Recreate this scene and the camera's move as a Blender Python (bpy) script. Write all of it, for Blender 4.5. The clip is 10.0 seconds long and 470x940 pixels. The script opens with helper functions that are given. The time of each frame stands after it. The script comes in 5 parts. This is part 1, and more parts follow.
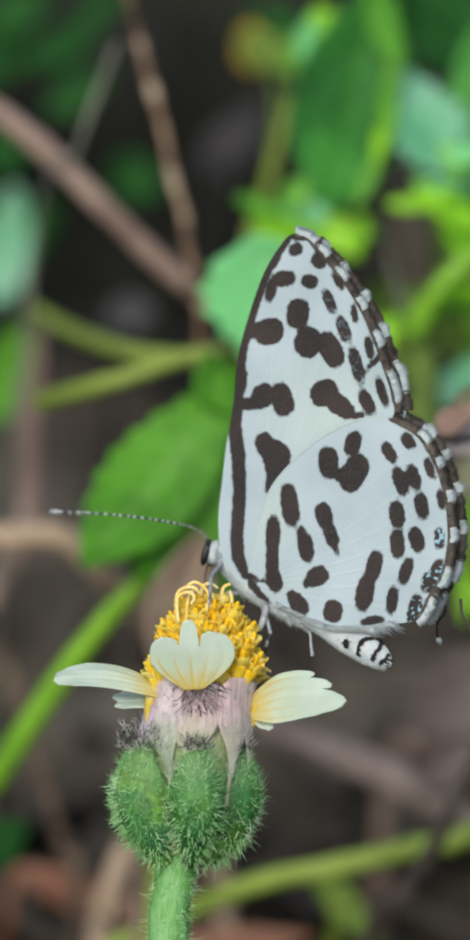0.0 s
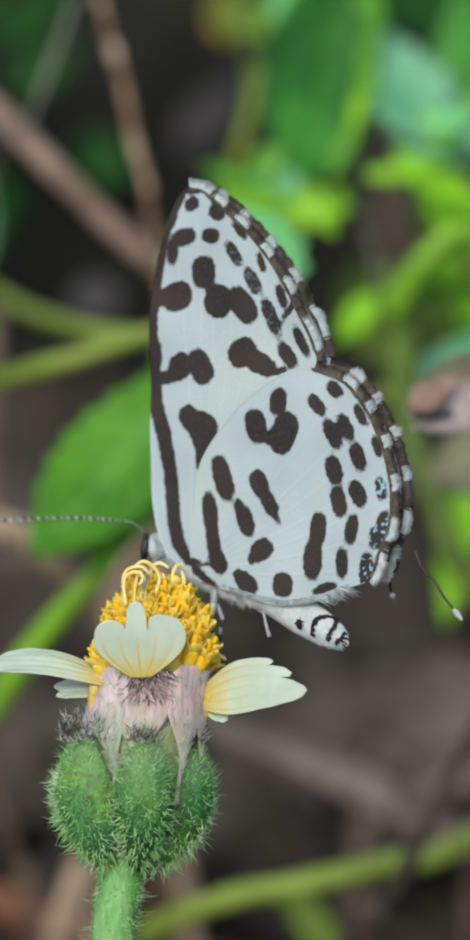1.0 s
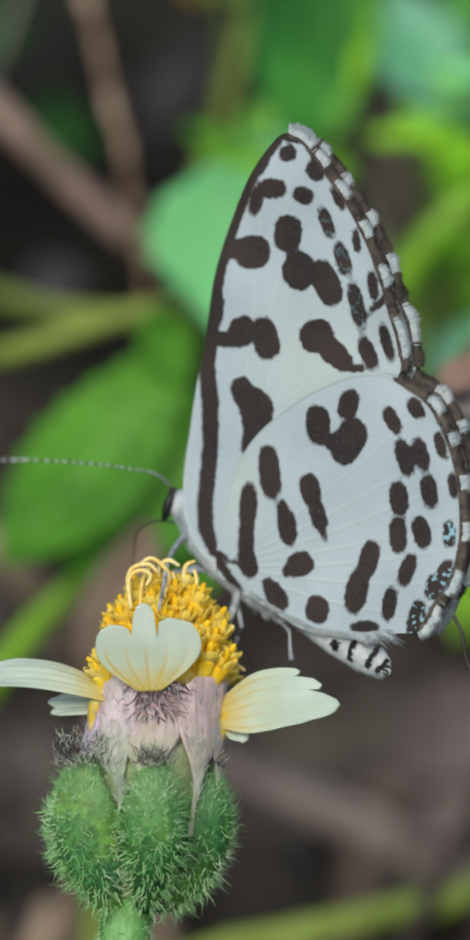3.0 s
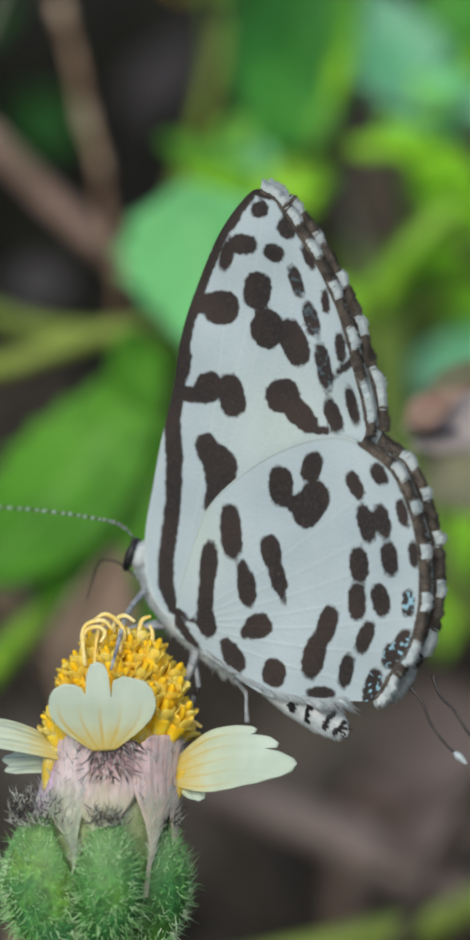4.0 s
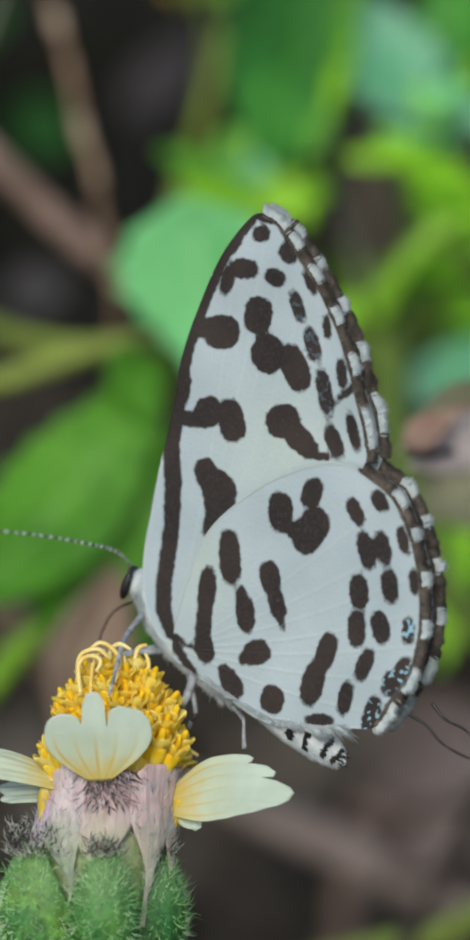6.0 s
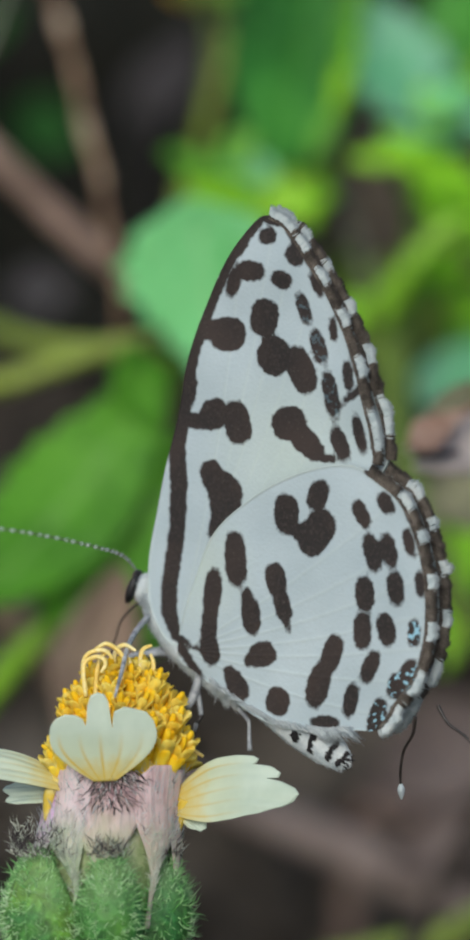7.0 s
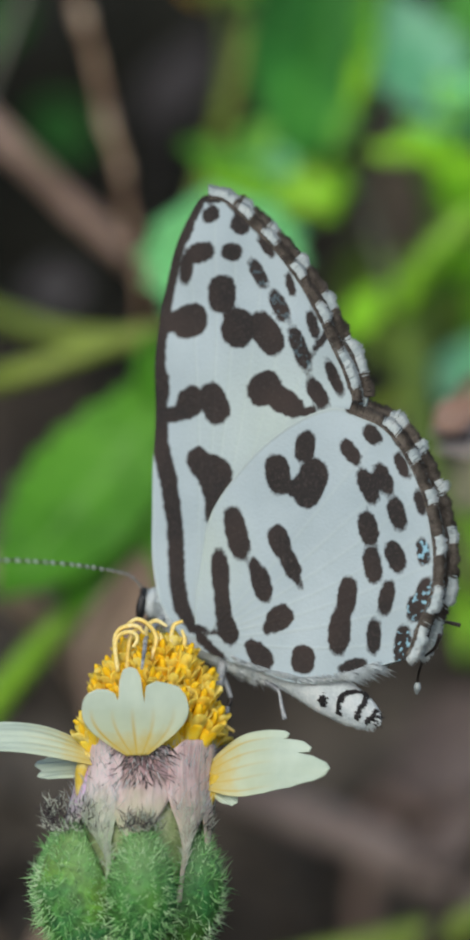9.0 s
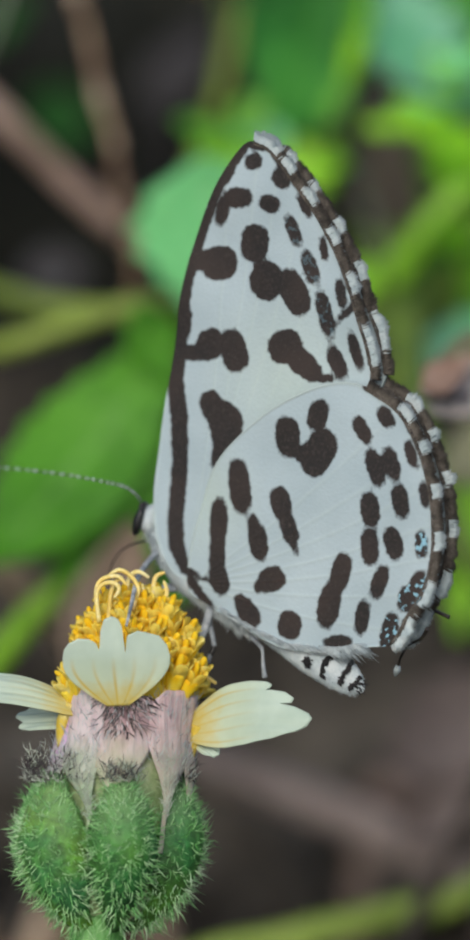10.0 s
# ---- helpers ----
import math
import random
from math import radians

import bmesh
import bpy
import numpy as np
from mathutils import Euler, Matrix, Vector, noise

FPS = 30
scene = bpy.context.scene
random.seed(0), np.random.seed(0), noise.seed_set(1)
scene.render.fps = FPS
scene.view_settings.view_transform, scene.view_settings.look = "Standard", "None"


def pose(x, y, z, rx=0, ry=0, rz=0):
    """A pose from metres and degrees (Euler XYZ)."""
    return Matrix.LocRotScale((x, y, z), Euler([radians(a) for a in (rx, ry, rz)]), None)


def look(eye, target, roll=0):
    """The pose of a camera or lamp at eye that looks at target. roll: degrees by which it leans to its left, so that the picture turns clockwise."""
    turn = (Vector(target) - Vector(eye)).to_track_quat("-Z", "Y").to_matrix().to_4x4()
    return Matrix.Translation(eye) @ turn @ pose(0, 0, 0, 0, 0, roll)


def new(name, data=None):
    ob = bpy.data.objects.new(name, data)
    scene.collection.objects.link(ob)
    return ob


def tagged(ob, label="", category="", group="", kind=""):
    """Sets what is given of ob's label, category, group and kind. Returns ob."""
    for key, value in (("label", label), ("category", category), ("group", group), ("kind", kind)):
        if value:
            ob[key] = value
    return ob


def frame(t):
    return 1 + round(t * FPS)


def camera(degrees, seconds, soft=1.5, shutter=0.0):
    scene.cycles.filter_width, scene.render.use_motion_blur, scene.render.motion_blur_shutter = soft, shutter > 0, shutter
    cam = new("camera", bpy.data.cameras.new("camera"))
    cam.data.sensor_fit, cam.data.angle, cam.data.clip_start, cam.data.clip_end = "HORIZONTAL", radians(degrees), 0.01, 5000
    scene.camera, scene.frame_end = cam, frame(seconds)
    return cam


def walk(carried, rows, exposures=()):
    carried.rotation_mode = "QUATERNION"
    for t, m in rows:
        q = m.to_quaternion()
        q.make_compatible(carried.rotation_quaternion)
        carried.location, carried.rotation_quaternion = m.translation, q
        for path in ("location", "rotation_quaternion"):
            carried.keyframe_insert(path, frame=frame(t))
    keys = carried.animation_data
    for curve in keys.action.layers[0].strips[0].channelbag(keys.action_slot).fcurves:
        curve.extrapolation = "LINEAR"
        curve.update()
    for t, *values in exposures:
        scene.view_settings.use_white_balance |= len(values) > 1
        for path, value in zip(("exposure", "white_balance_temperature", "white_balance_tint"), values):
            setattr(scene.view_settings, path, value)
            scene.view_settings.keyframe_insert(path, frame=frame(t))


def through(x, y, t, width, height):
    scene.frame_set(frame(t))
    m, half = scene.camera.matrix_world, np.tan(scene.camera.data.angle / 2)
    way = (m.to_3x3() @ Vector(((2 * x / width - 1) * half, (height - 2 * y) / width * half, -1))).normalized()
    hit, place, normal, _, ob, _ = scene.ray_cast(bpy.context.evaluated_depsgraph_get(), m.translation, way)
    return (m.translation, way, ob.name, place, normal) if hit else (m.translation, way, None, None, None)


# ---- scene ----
# lengths below are millimetres in the plane of the flower: x right, y away from the lens, z up that plane;
# PLANE sets this plane into the world, where the lens looks down at the soil by LEAN degrees
LEAN = 25.0
PLANE = pose(0, 0, 0.045) @ pose(0, 0, 0, -LEAN)
MM = 0.001

# ---- camera ----
cam = camera(3.4, 10.0, soft=3.8)
SIGHT = [
    (0.0, -5.81, -320.27, 1.00, 1.292, 1.786, 0.13),
    (0.5, -5.19, -319.99, -1.80, 1.219, 2.201, 0.37),
    (1.0, -1.95, -295.25, -3.02, 0.993, 2.505, 0.44),
    (1.5, -3.59, -258.07, -3.58, 1.663, 2.918, 0.22),
    (2.0, -5.89, -257.09, -0.54, 2.045, 2.421, 0.04),
    (2.5, -7.39, -257.81, -4.03, 2.297, 2.992, -0.03),
    (2.7, -7.79, -257.72, -6.26, 2.336, 3.390, 0.07),
    (3.8, -4.77, -255.45, 3.86, 1.858, 1.725, 0.00),
    (4.0, -3.15, -254.29, 3.32, 1.599, 1.747, 0.03),
    (4.5, 0.64, -254.58, 5.75, 1.015, 1.367, -0.06),
    (5.0, -0.59, -253.73, 5.90, 1.196, 1.349, -0.08),
    (5.5, -2.53, -254.43, 5.23, 1.506, 1.460, -0.15),
    (6.0, -2.69, -253.08, 6.24, 1.532, 1.291, -0.13),
    (7.5, -2.80, -253.60, 6.08, 1.493, 1.316, -0.15),
    (8.0, -3.98, -254.27, 3.38, 1.677, 1.768, -0.15),
    (8.5, -4.91, -254.15, 3.70, 1.798, 1.707, -0.17),
    (9.0, -4.94, -254.37, 3.29, 1.774, 1.787, -0.19),
    (9.5, -2.46, -252.48, 2.04, 1.392, 1.961, -0.14),
    (10.0, -2.90, -253.32, -1.57, 1.445, 2.537, -0.08),
]


def sight(x, y, z, pan, tilt, lean):
    return PLANE @ pose(x * MM, y * MM, z * MM) @ pose(0, 0, 0, 0, 0, -pan) @ pose(0, 0, 0, 90 + tilt) @ pose(0, 0, 0, 0, 0, lean)


walk(cam, [(t, sight(*row)) for t, *row in SIGHT], ((0, 0.27, 6500, 6), (1.5, 0.2, 6500, 6), (4, 0.09, 6500, 6), (10, 0.05, 6500, 6)))

# ---- light: open shade under a bright, hazy sky ----
world = bpy.data.worlds.new("sky")
scene.world = world
world.use_nodes = True
sky = world.node_tree.nodes.new("ShaderNodeTexSky")
sky.sky_type, sky.sun_disc = "NISHITA", False
sky.sun_elevation, sky.sun_rotation = radians(42), radians(198)
sky.air_density, sky.dust_density = 1.0, 3.0
world.node_tree.links.new(sky.outputs[0], world.node_tree.nodes["Background"].inputs[0])
world.node_tree.nodes["Background"].inputs[1].default_value = 0.12
sun_data = bpy.data.lights.new("sun", "SUN")
sun_data.energy, sun_data.angle, sun_data.color = 1.2, radians(25), (1.0, 0.985, 0.95)
sun = new("sun", sun_data)
sun.matrix_world = look((-0.6, -1.9, 1.8), (0, 0, 0))


# ---- materials ----
def material(name, build, rough=0.6, **values):
    m = bpy.data.materials.new(name)
    m.use_nodes = True
    shader = m.node_tree.nodes["Principled BSDF"]
    shader.inputs["Roughness"].default_value = rough
    for key, value in values.items():
        shader.inputs[key.replace("_", " ")].default_value = value
    build(m.node_tree, shader)
    return m


def node(tree, kind, **values):
    n = tree.nodes.new("ShaderNode" + kind)
    for key, value in values.items():
        n.inputs[key.replace("_", " ")].default_value = value
    return n


def noise_at(tree, scale, detail=4.0, stretch=None):
    """Noise over the object's own space; scale in blotches per metre."""
    n = node(tree, "TexNoise", Scale=scale, Detail=detail)
    coords = tree.nodes.new("ShaderNodeTexCoord")
    if stretch:
        mp = node(tree, "Mapping", Scale=stretch)
        tree.links.new(coords.outputs["Object"], mp.inputs[0])
        tree.links.new(mp.outputs[0], n.inputs["Vector"])
    else:
        tree.links.new(coords.outputs["Object"], n.inputs["Vector"])
    return n.outputs["Fac"]


def ramp(tree, value, stops):
    r = tree.nodes.new("ShaderNodeValToRGB")
    while len(r.color_ramp.elements) < len(stops):
        r.color_ramp.elements.new(0.5)
    for e, (at, colour) in zip(r.color_ramp.elements, stops):
        e.position, e.color = at, (*colour, 1)
    tree.links.new(value, r.inputs[0])
    return r.outputs[0]


def mix(tree, fac, a, b, blend="MIX"):
    m = tree.nodes.new("ShaderNodeMix")
    m.data_type, m.blend_type = "RGBA", blend
    for slot, value in ((m.inputs[0], fac), (m.inputs[6], a), (m.inputs[7], b)):
        if isinstance(value, bpy.types.NodeSocket):
            tree.links.new(value, slot)
        else:
            slot.default_value = (*value, 1) if isinstance(value, tuple) else value
    return m.outputs[2]


def fade(tree, value, low, high, to_low=0.0, to_high=1.0):
    r = node(tree, "MapRange", From_Min=low, From_Max=high, To_Min=to_low, To_Max=to_high)
    tree.links.new(value, r.inputs[0])
    return r.outputs[0]


def maths(tree, how, a, b):
    m = tree.nodes.new("ShaderNodeMath")
    m.operation = how
    for slot, value in zip(m.inputs, (a, b)):
        if isinstance(value, bpy.types.NodeSocket):
            tree.links.new(value, slot)
        else:
            slot.default_value = value
    return m.outputs[0]


def field(tree, name):
    n = tree.nodes.new("ShaderNodeAttribute")
    n.attribute_name = name
    return n.outputs["Fac"]


def bump(tree, shader, height, depth, strength=0.6):
    b = node(tree, "Bump", Strength=strength, Distance=depth)
    tree.links.new(height, b.inputs["Height"])
    tree.links.new(b.outputs[0], shader.inputs["Normal"])


def mottled(name, dark, mid, light, scale, rough=0.6, stretch=None, relief=0.0002, **values):
    """Two scales of noise between three colours, with relief."""
    def build(tree, shader):
        broad = noise_at(tree, scale, 3.0, stretch)
        fine = noise_at(tree, scale * 7, 5.0, stretch)
        both = maths(tree, "ADD", maths(tree, "MULTIPLY", broad, 0.65), maths(tree, "MULTIPLY", fine, 0.35))
        tree.links.new(ramp(tree, both, ((0.36, dark), (0.5, mid), (0.64, light))), shader.inputs["Base Color"])
        bump(tree, shader, fine, relief)
    return material(name, build, rough, **values)


def leaf_material(name, dark, mid, light, vein, rough=0.6, through=0.25, gloss=0.35):
    def build(tree, shader):
        broad = noise_at(tree, 180, 3.0)
        fine = noise_at(tree, 1800, 4.0)
        both = maths(tree, "ADD", maths(tree, "MULTIPLY", broad, 0.7), maths(tree, "MULTIPLY", fine, 0.3))
        flesh = ramp(tree, both, ((0.36, dark), (0.5, mid), (0.64, light)))
        colour = mix(tree, maths(tree, "MULTIPLY", field(tree, "vein"), 0.7), flesh, vein)
        tree.links.new(colour, shader.inputs["Base Color"])
        bump(tree, shader, fine, 0.00015)
        thin = tree.nodes.new("ShaderNodeBsdfTranslucent")
        tree.links.new(colour, thin.inputs[0])
        blend = node(tree, "MixShader", Fac=through)
        out = tree.nodes["Material Output"]
        tree.links.new(shader.outputs[0], blend.inputs[1])
        tree.links.new(thin.outputs[0], blend.inputs[2])
        tree.links.new(blend.outputs[0], out.inputs[0])
    return material(name, build, rough, Specular_IOR_Level=gloss)


def wing_build(tree, shader):
    """Chalk-white scales with brown-black marks, a few marks with pale blue scales."""
    grain = noise_at(tree, 9000, 3.0)
    ragged = noise_at(tree, 5200, 4.0)
    fleck = noise_at(tree, 16000, 2.0)
    cloud = noise_at(tree, 350, 3.0)
    edge = maths(tree, "ADD", field(tree, "mark"), maths(tree, "MULTIPLY", maths(tree, "SUBTRACT", ragged, 0.5), 0.15))
    dark = fade(tree, edge, 0.035, -0.035)
    white = ramp(tree, cloud, ((0.3, (0.37, 0.457, 0.497)), (0.7, (0.455, 0.546, 0.586))))
    white = mix(tree, maths(tree, "MULTIPLY", field(tree, "vein"), 0.12), white, (0.56, 0.64, 0.56))
    white = mix(tree, maths(tree, "MULTIPLY", field(tree, "tint"), 0.36), white, (0.54, 0.64, 0.50))
    white = mix(tree, maths(tree, "MULTIPLY", fade(tree, grain, 0.35, 0.75), 0.12), white, (0.34, 0.39, 0.41))
    brown = ramp(tree, grain, ((0.3, (0.008, 0.006, 0.0056)), (0.55, (0.0155, 0.011, 0.0098)), (0.8, (0.05, 0.037, 0.033))))
    brown = mix(tree, fade(tree, cloud, 0.42, 0.68), brown, (0.034, 0.022, 0.018))
    brown = mix(tree, maths(tree, "MULTIPLY", fade(tree, fleck, 0.66, 0.74), 0.3), brown, (0.17, 0.15, 0.135))
    flecks = maths(tree, "MULTIPLY", field(tree, "blue"), fade(tree, ragged, 0.53, 0.59))
    brown = mix(tree, flecks, brown, (0.27, 0.5, 0.62))
    tree.links.new(mix(tree, dark, white, brown), shader.inputs["Base Color"])
    bump(tree, shader, grain, 0.00003, 0.5)
    shader.inputs["Sheen Weight"].default_value = 0.15


WING = material("wing_scales", wing_build, 0.75)
FUR = mottled("white_fur", (0.40, 0.46, 0.49), (0.53, 0.59, 0.61), (0.64, 0.68, 0.69), 1500, 0.85, relief=0.00005)
FRINGE_DARK = mottled("brown_fringe", (0.03, 0.025, 0.02), (0.076, 0.064, 0.053), (0.15, 0.13, 0.11), 2500, 0.85, relief=0.00003)
FRINGE_WHITE = mottled("white_fringe", (0.34, 0.41, 0.44), (0.46, 0.53, 0.55), (0.57, 0.62, 0.63), 2500, 0.85, relief=0.00003)
BLACK_SCALE = mottled("black_scales", (0.008, 0.007, 0.008), (0.018, 0.016, 0.018), (0.045, 0.04, 0.042), 3000, 0.85, relief=0.00003)
CHITIN = mottled("dark_chitin", (0.008, 0.007, 0.006), (0.025, 0.02, 0.018), (0.06, 0.05, 0.045), 2500, 0.4, relief=0.00002)
LEG_GREY = mottled("grey_leg", (0.12, 0.13, 0.15), (0.34, 0.37, 0.4), (0.6, 0.63, 0.65), 2200, 0.6, relief=0.00002)
ANTENNA = mottled("olive_black_antenna", (0.02, 0.022, 0.014), (0.045, 0.05, 0.03), (0.09, 0.1, 0.065), 2500, 0.5, relief=0.00002)
EYE = mottled("eye", (0.004, 0.004, 0.005), (0.008, 0.008, 0.01), (0.02, 0.02, 0.022), 6000, 0.4, relief=0.00001)


def bract_flesh(name, cool, warm):
    """Green scale flesh in two hues that drift into each other, paler towards its tip."""
    def build(tree, shader):
        broad, fine = noise_at(tree, 600, 3.0, (1, 1, 0.4)), noise_at(tree, 4200, 4.0)
        hue = mix(tree, fade(tree, noise_at(tree, 330, 2.0), 0.4, 0.6), cool, warm)
        shade = ramp(tree, maths(tree, "ADD", maths(tree, "MULTIPLY", broad, 0.5), maths(tree, "MULTIPLY", fine, 0.5)), ((0.36, (0.25, 0.25, 0.25)), (0.5, (0.65, 0.65, 0.65)), (0.64, (1.2, 1.2, 1.2))))
        flesh = mix(tree, 1.0, hue, shade, "MULTIPLY")
        top = fade(tree, maths(tree, "ADD", field(tree, "along"), maths(tree, "MULTIPLY", broad, 0.25)), 0.72, 1.24)
        tree.links.new(mix(tree, top, flesh, (0.22, 0.36, 0.15)), shader.inputs["Base Color"])
        bump(tree, shader, fine, 0.00015)
    return material(name, build, 0.6)


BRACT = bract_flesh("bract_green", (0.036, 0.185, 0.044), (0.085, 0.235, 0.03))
# lit copy of BRACT: sun on the left bract is put into its colour
BRACT_SUNNY = bract_flesh("bract_sunlit_copy", (0.065, 0.27, 0.085), (0.2, 0.42, 0.032))
HAIR = mottled("pale_hair", (0.26, 0.54, 0.19), (0.42, 0.69, 0.33), (0.62, 0.81, 0.53), 700, 0.5, relief=0.00001)
HAIR_GREEN = mottled("green_hair", (0.1, 0.35, 0.07), (0.2, 0.5, 0.15), (0.3, 0.56, 0.25), 700, 0.5, relief=0.00001)
PALE_DOWN = mottled("pale_down", (0.4, 0.46, 0.36), (0.55, 0.6, 0.5), (0.7, 0.72, 0.64), 900, 0.6, relief=0.00001)
DARK_HAIR = mottled("dark_hair", (0.02, 0.014, 0.018), (0.055, 0.042, 0.045), (0.15, 0.125, 0.125), 1500, 0.6, relief=0.00001)


def papery(name, green, low, high):
    """A thin scale, green at its foot and papery towards its top, with faint lengthwise streaks."""
    def build(tree, shader):
        streak = noise_at(tree, 4200, 4.0, (1, 1, 0.07))
        blotch = noise_at(tree, 1300, 4.0)
        paper = ramp(tree, maths(tree, "ADD", maths(tree, "MULTIPLY", streak, 0.5), maths(tree, "MULTIPLY", blotch, 0.5)), ((0.38, low), (0.52, high), (0.64, (0.7, 0.6, 0.58))))
        rise = fade(tree, maths(tree, "ADD", field(tree, "along"), maths(tree, "MULTIPLY", blotch, 0.4)), 0.62, 0.98)
        paper = mix(tree, maths(tree, "MULTIPLY", fade(tree, streak, 0.52, 0.62), 0.5), paper, (0.3, 0.17, 0.18))
        tree.links.new(mix(tree, rise, green, paper), shader.inputs["Base Color"])
        bump(tree, shader, streak, 0.00003, 0.4)
    return material(name, build, 0.7, Subsurface_Weight=0.15, Subsurface_Scale=0.0004)


INNER_BRACT = papery("pink_bract", (0.48, 0.42, 0.34), (0.52, 0.33, 0.335), (0.74, 0.52, 0.52))
BROWN_BRACT = papery("brown_bract", (0.5, 0.52, 0.34), (0.36, 0.2, 0.22), (0.64, 0.44, 0.44))
LILAC_BRACT = papery("lilac_bract", (0.36, 0.42, 0.3), (0.62, 0.34, 0.6), (0.8, 0.54, 0.76))
PALE_BRACT = papery("pale_bract", (0.4, 0.48, 0.32), (0.56, 0.39, 0.41), (0.73, 0.57, 0.58))
RECEPTACLE = mottled("receptacle_flesh", (0.16, 0.24, 0.09), (0.28, 0.36, 0.17), (0.42, 0.46, 0.28), 900, 0.7, relief=0.0001)
STALK = mottled("stalk_green", (0.07, 0.22, 0.045), (0.14, 0.38, 0.09), (0.26, 0.5, 0.2), 900, 0.55, (1, 1, 0.3), 0.0001)


def petal_through(name, dark, mid, light, through):
    """Thin yellow petal flesh that lets some light through."""
    def build(tree, shader):
        broad, fine = noise_at(tree, 700, 3.0), noise_at(tree, 4000, 3.0)
        edge = maths(tree, "ADD", maths(tree, "MULTIPLY", broad, 0.6), maths(tree, "MULTIPLY", fine, 0.4))
        spread = maths(tree, "MULTIPLY", maths(tree, "SUBTRACT", node(tree, "ObjectInfo").outputs["Random"], 0.5), 0.14)
        colour = ramp(tree, maths(tree, "ADD", edge, spread), ((0.36, dark), (0.5, mid), (0.64, light)))
        tree.links.new(colour, shader.inputs["Base Color"])
        thin = tree.nodes.new("ShaderNodeBsdfTranslucent")
        tree.links.new(colour, thin.inputs[0])
        blend = node(tree, "MixShader", Fac=through)
        tree.links.new(shader.outputs[0], blend.inputs[1])
        tree.links.new(thin.outputs[0], blend.inputs[2])
        tree.links.new(blend.outputs[0], tree.nodes["Material Output"].inputs[0])
    return material(name, build, 0.6, Specular_IOR_Level=0.2)


FLORET = petal_through("floret_yellow", (1.0, 0.7, 0.06), (1.0, 0.82, 0.16), (1.0, 0.92, 0.4), 0.25)
ANTHER = petal_through("anther_gold", (1.0, 0.58, 0.01), (1.0, 0.66, 0.02), (1.0, 0.78, 0.09), 0.15)
STYLE = mottled("style_yellow", (0.8, 0.54, 0.1), (0.9, 0.7, 0.22), (0.96, 0.85, 0.45), 1500, 0.5, relief=0.00003)
TUBE = mottled("ray_tube_yellow", (0.58, 0.4, 0.03), (0.68, 0.5, 0.06), (0.72, 0.6, 0.2), 1200, 0.55, relief=0.00003)


def ray_build(tree, shader):
    streak = noise_at(tree, 2600, 3.0)
    base = fade(tree, maths(tree, "ADD", field(tree, "along"), maths(tree, "MULTIPLY", streak, 0.3)), 0.45, 0.16)
    cream = ramp(tree, noise_at(tree, 900, 4.0), ((0.35, (0.43, 0.53, 0.43)), (0.65, (0.51, 0.61, 0.51))))
    cream = mix(tree, fade(tree, field(tree, "along"), 0.6, 0.15, 0.0, 0.35), cream, (0.56, 0.56, 0.22))
    lines = maths(tree, "MULTIPLY", field(tree, "vein"), fade(tree, field(tree, "along"), 0.56, 0.2, 0.0, 0.95))
    colour = mix(tree, maths(tree, "MULTIPLY", base, 0.8), mix(tree, lines, cream, (0.5, 0.33, 0.01)), (0.56, 0.38, 0.012))
    tree.links.new(colour, shader.inputs["Base Color"])
    bump(tree, shader, streak, 0.00003, 0.4)


RAY = material("ray_cream", ray_build, 0.55)
# soil tones taken down to near black, with the deep shade put into them
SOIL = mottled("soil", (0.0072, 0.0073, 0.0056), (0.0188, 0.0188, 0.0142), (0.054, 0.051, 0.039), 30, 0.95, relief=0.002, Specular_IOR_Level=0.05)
LITTER = mottled("litter", (0.024, 0.02, 0.016), (0.07, 0.06, 0.048), (0.16, 0.138, 0.112), 60, 0.9, relief=0.0004, Specular_IOR_Level=0.1)
BARK = mottled("bark", (0.035, 0.022, 0.014), (0.09, 0.06, 0.04), (0.2, 0.145, 0.1), 220, 0.8, relief=0.0004)
WEATHERED = mottled("weathered_wood", (0.16, 0.126, 0.112), (0.28, 0.222, 0.2), (0.4, 0.33, 0.3), 200, 0.85, relief=0.0004)
ROSY_BARK = mottled("rosy_bark", (0.14, 0.09, 0.068), (0.27, 0.185, 0.148), (0.4, 0.295, 0.24), 200, 0.8, relief=0.0004)
STRAW = mottled("straw", (0.3, 0.22, 0.145), (0.47, 0.35, 0.25), (0.6, 0.48, 0.36), 240, 0.75, relief=0.0003)
TAN_BARK = mottled("tan_bark", (0.05, 0.028, 0.017), (0.21, 0.125, 0.075), (0.66, 0.5, 0.33), 330, 0.8, relief=0.0004)
GREY_BARK = mottled("grey_green_bark", (0.08, 0.085, 0.065), (0.16, 0.17, 0.13), (0.27, 0.28, 0.22), 220, 0.8, relief=0.0003)
REDDISH_LEAF = leaf_material("dry_reddish_leaf", (0.24, 0.13, 0.09), (0.4, 0.25, 0.19), (0.52, 0.39, 0.31), (0.5, 0.36, 0.28), 0.75, 0.2)
RED_LEAF = leaf_material("dry_red_leaf", (0.2, 0.07, 0.04), (0.36, 0.165, 0.1), (0.48, 0.31, 0.23), (0.46, 0.3, 0.22), 0.7, 0.2)
GREY_LEAF = leaf_material("dry_grey_leaf", (0.028, 0.026, 0.028), (0.056, 0.053, 0.057), (0.11, 0.104, 0.11), (0.095, 0.09, 0.095), 0.85, 0.1, 0.1)
ROSY_LEAF = leaf_material("dry_dull_rosy_leaf", (0.09, 0.07, 0.064), (0.17, 0.135, 0.125), (0.26, 0.21, 0.195), (0.24, 0.2, 0.185), 0.85, 0.1, 0.1)
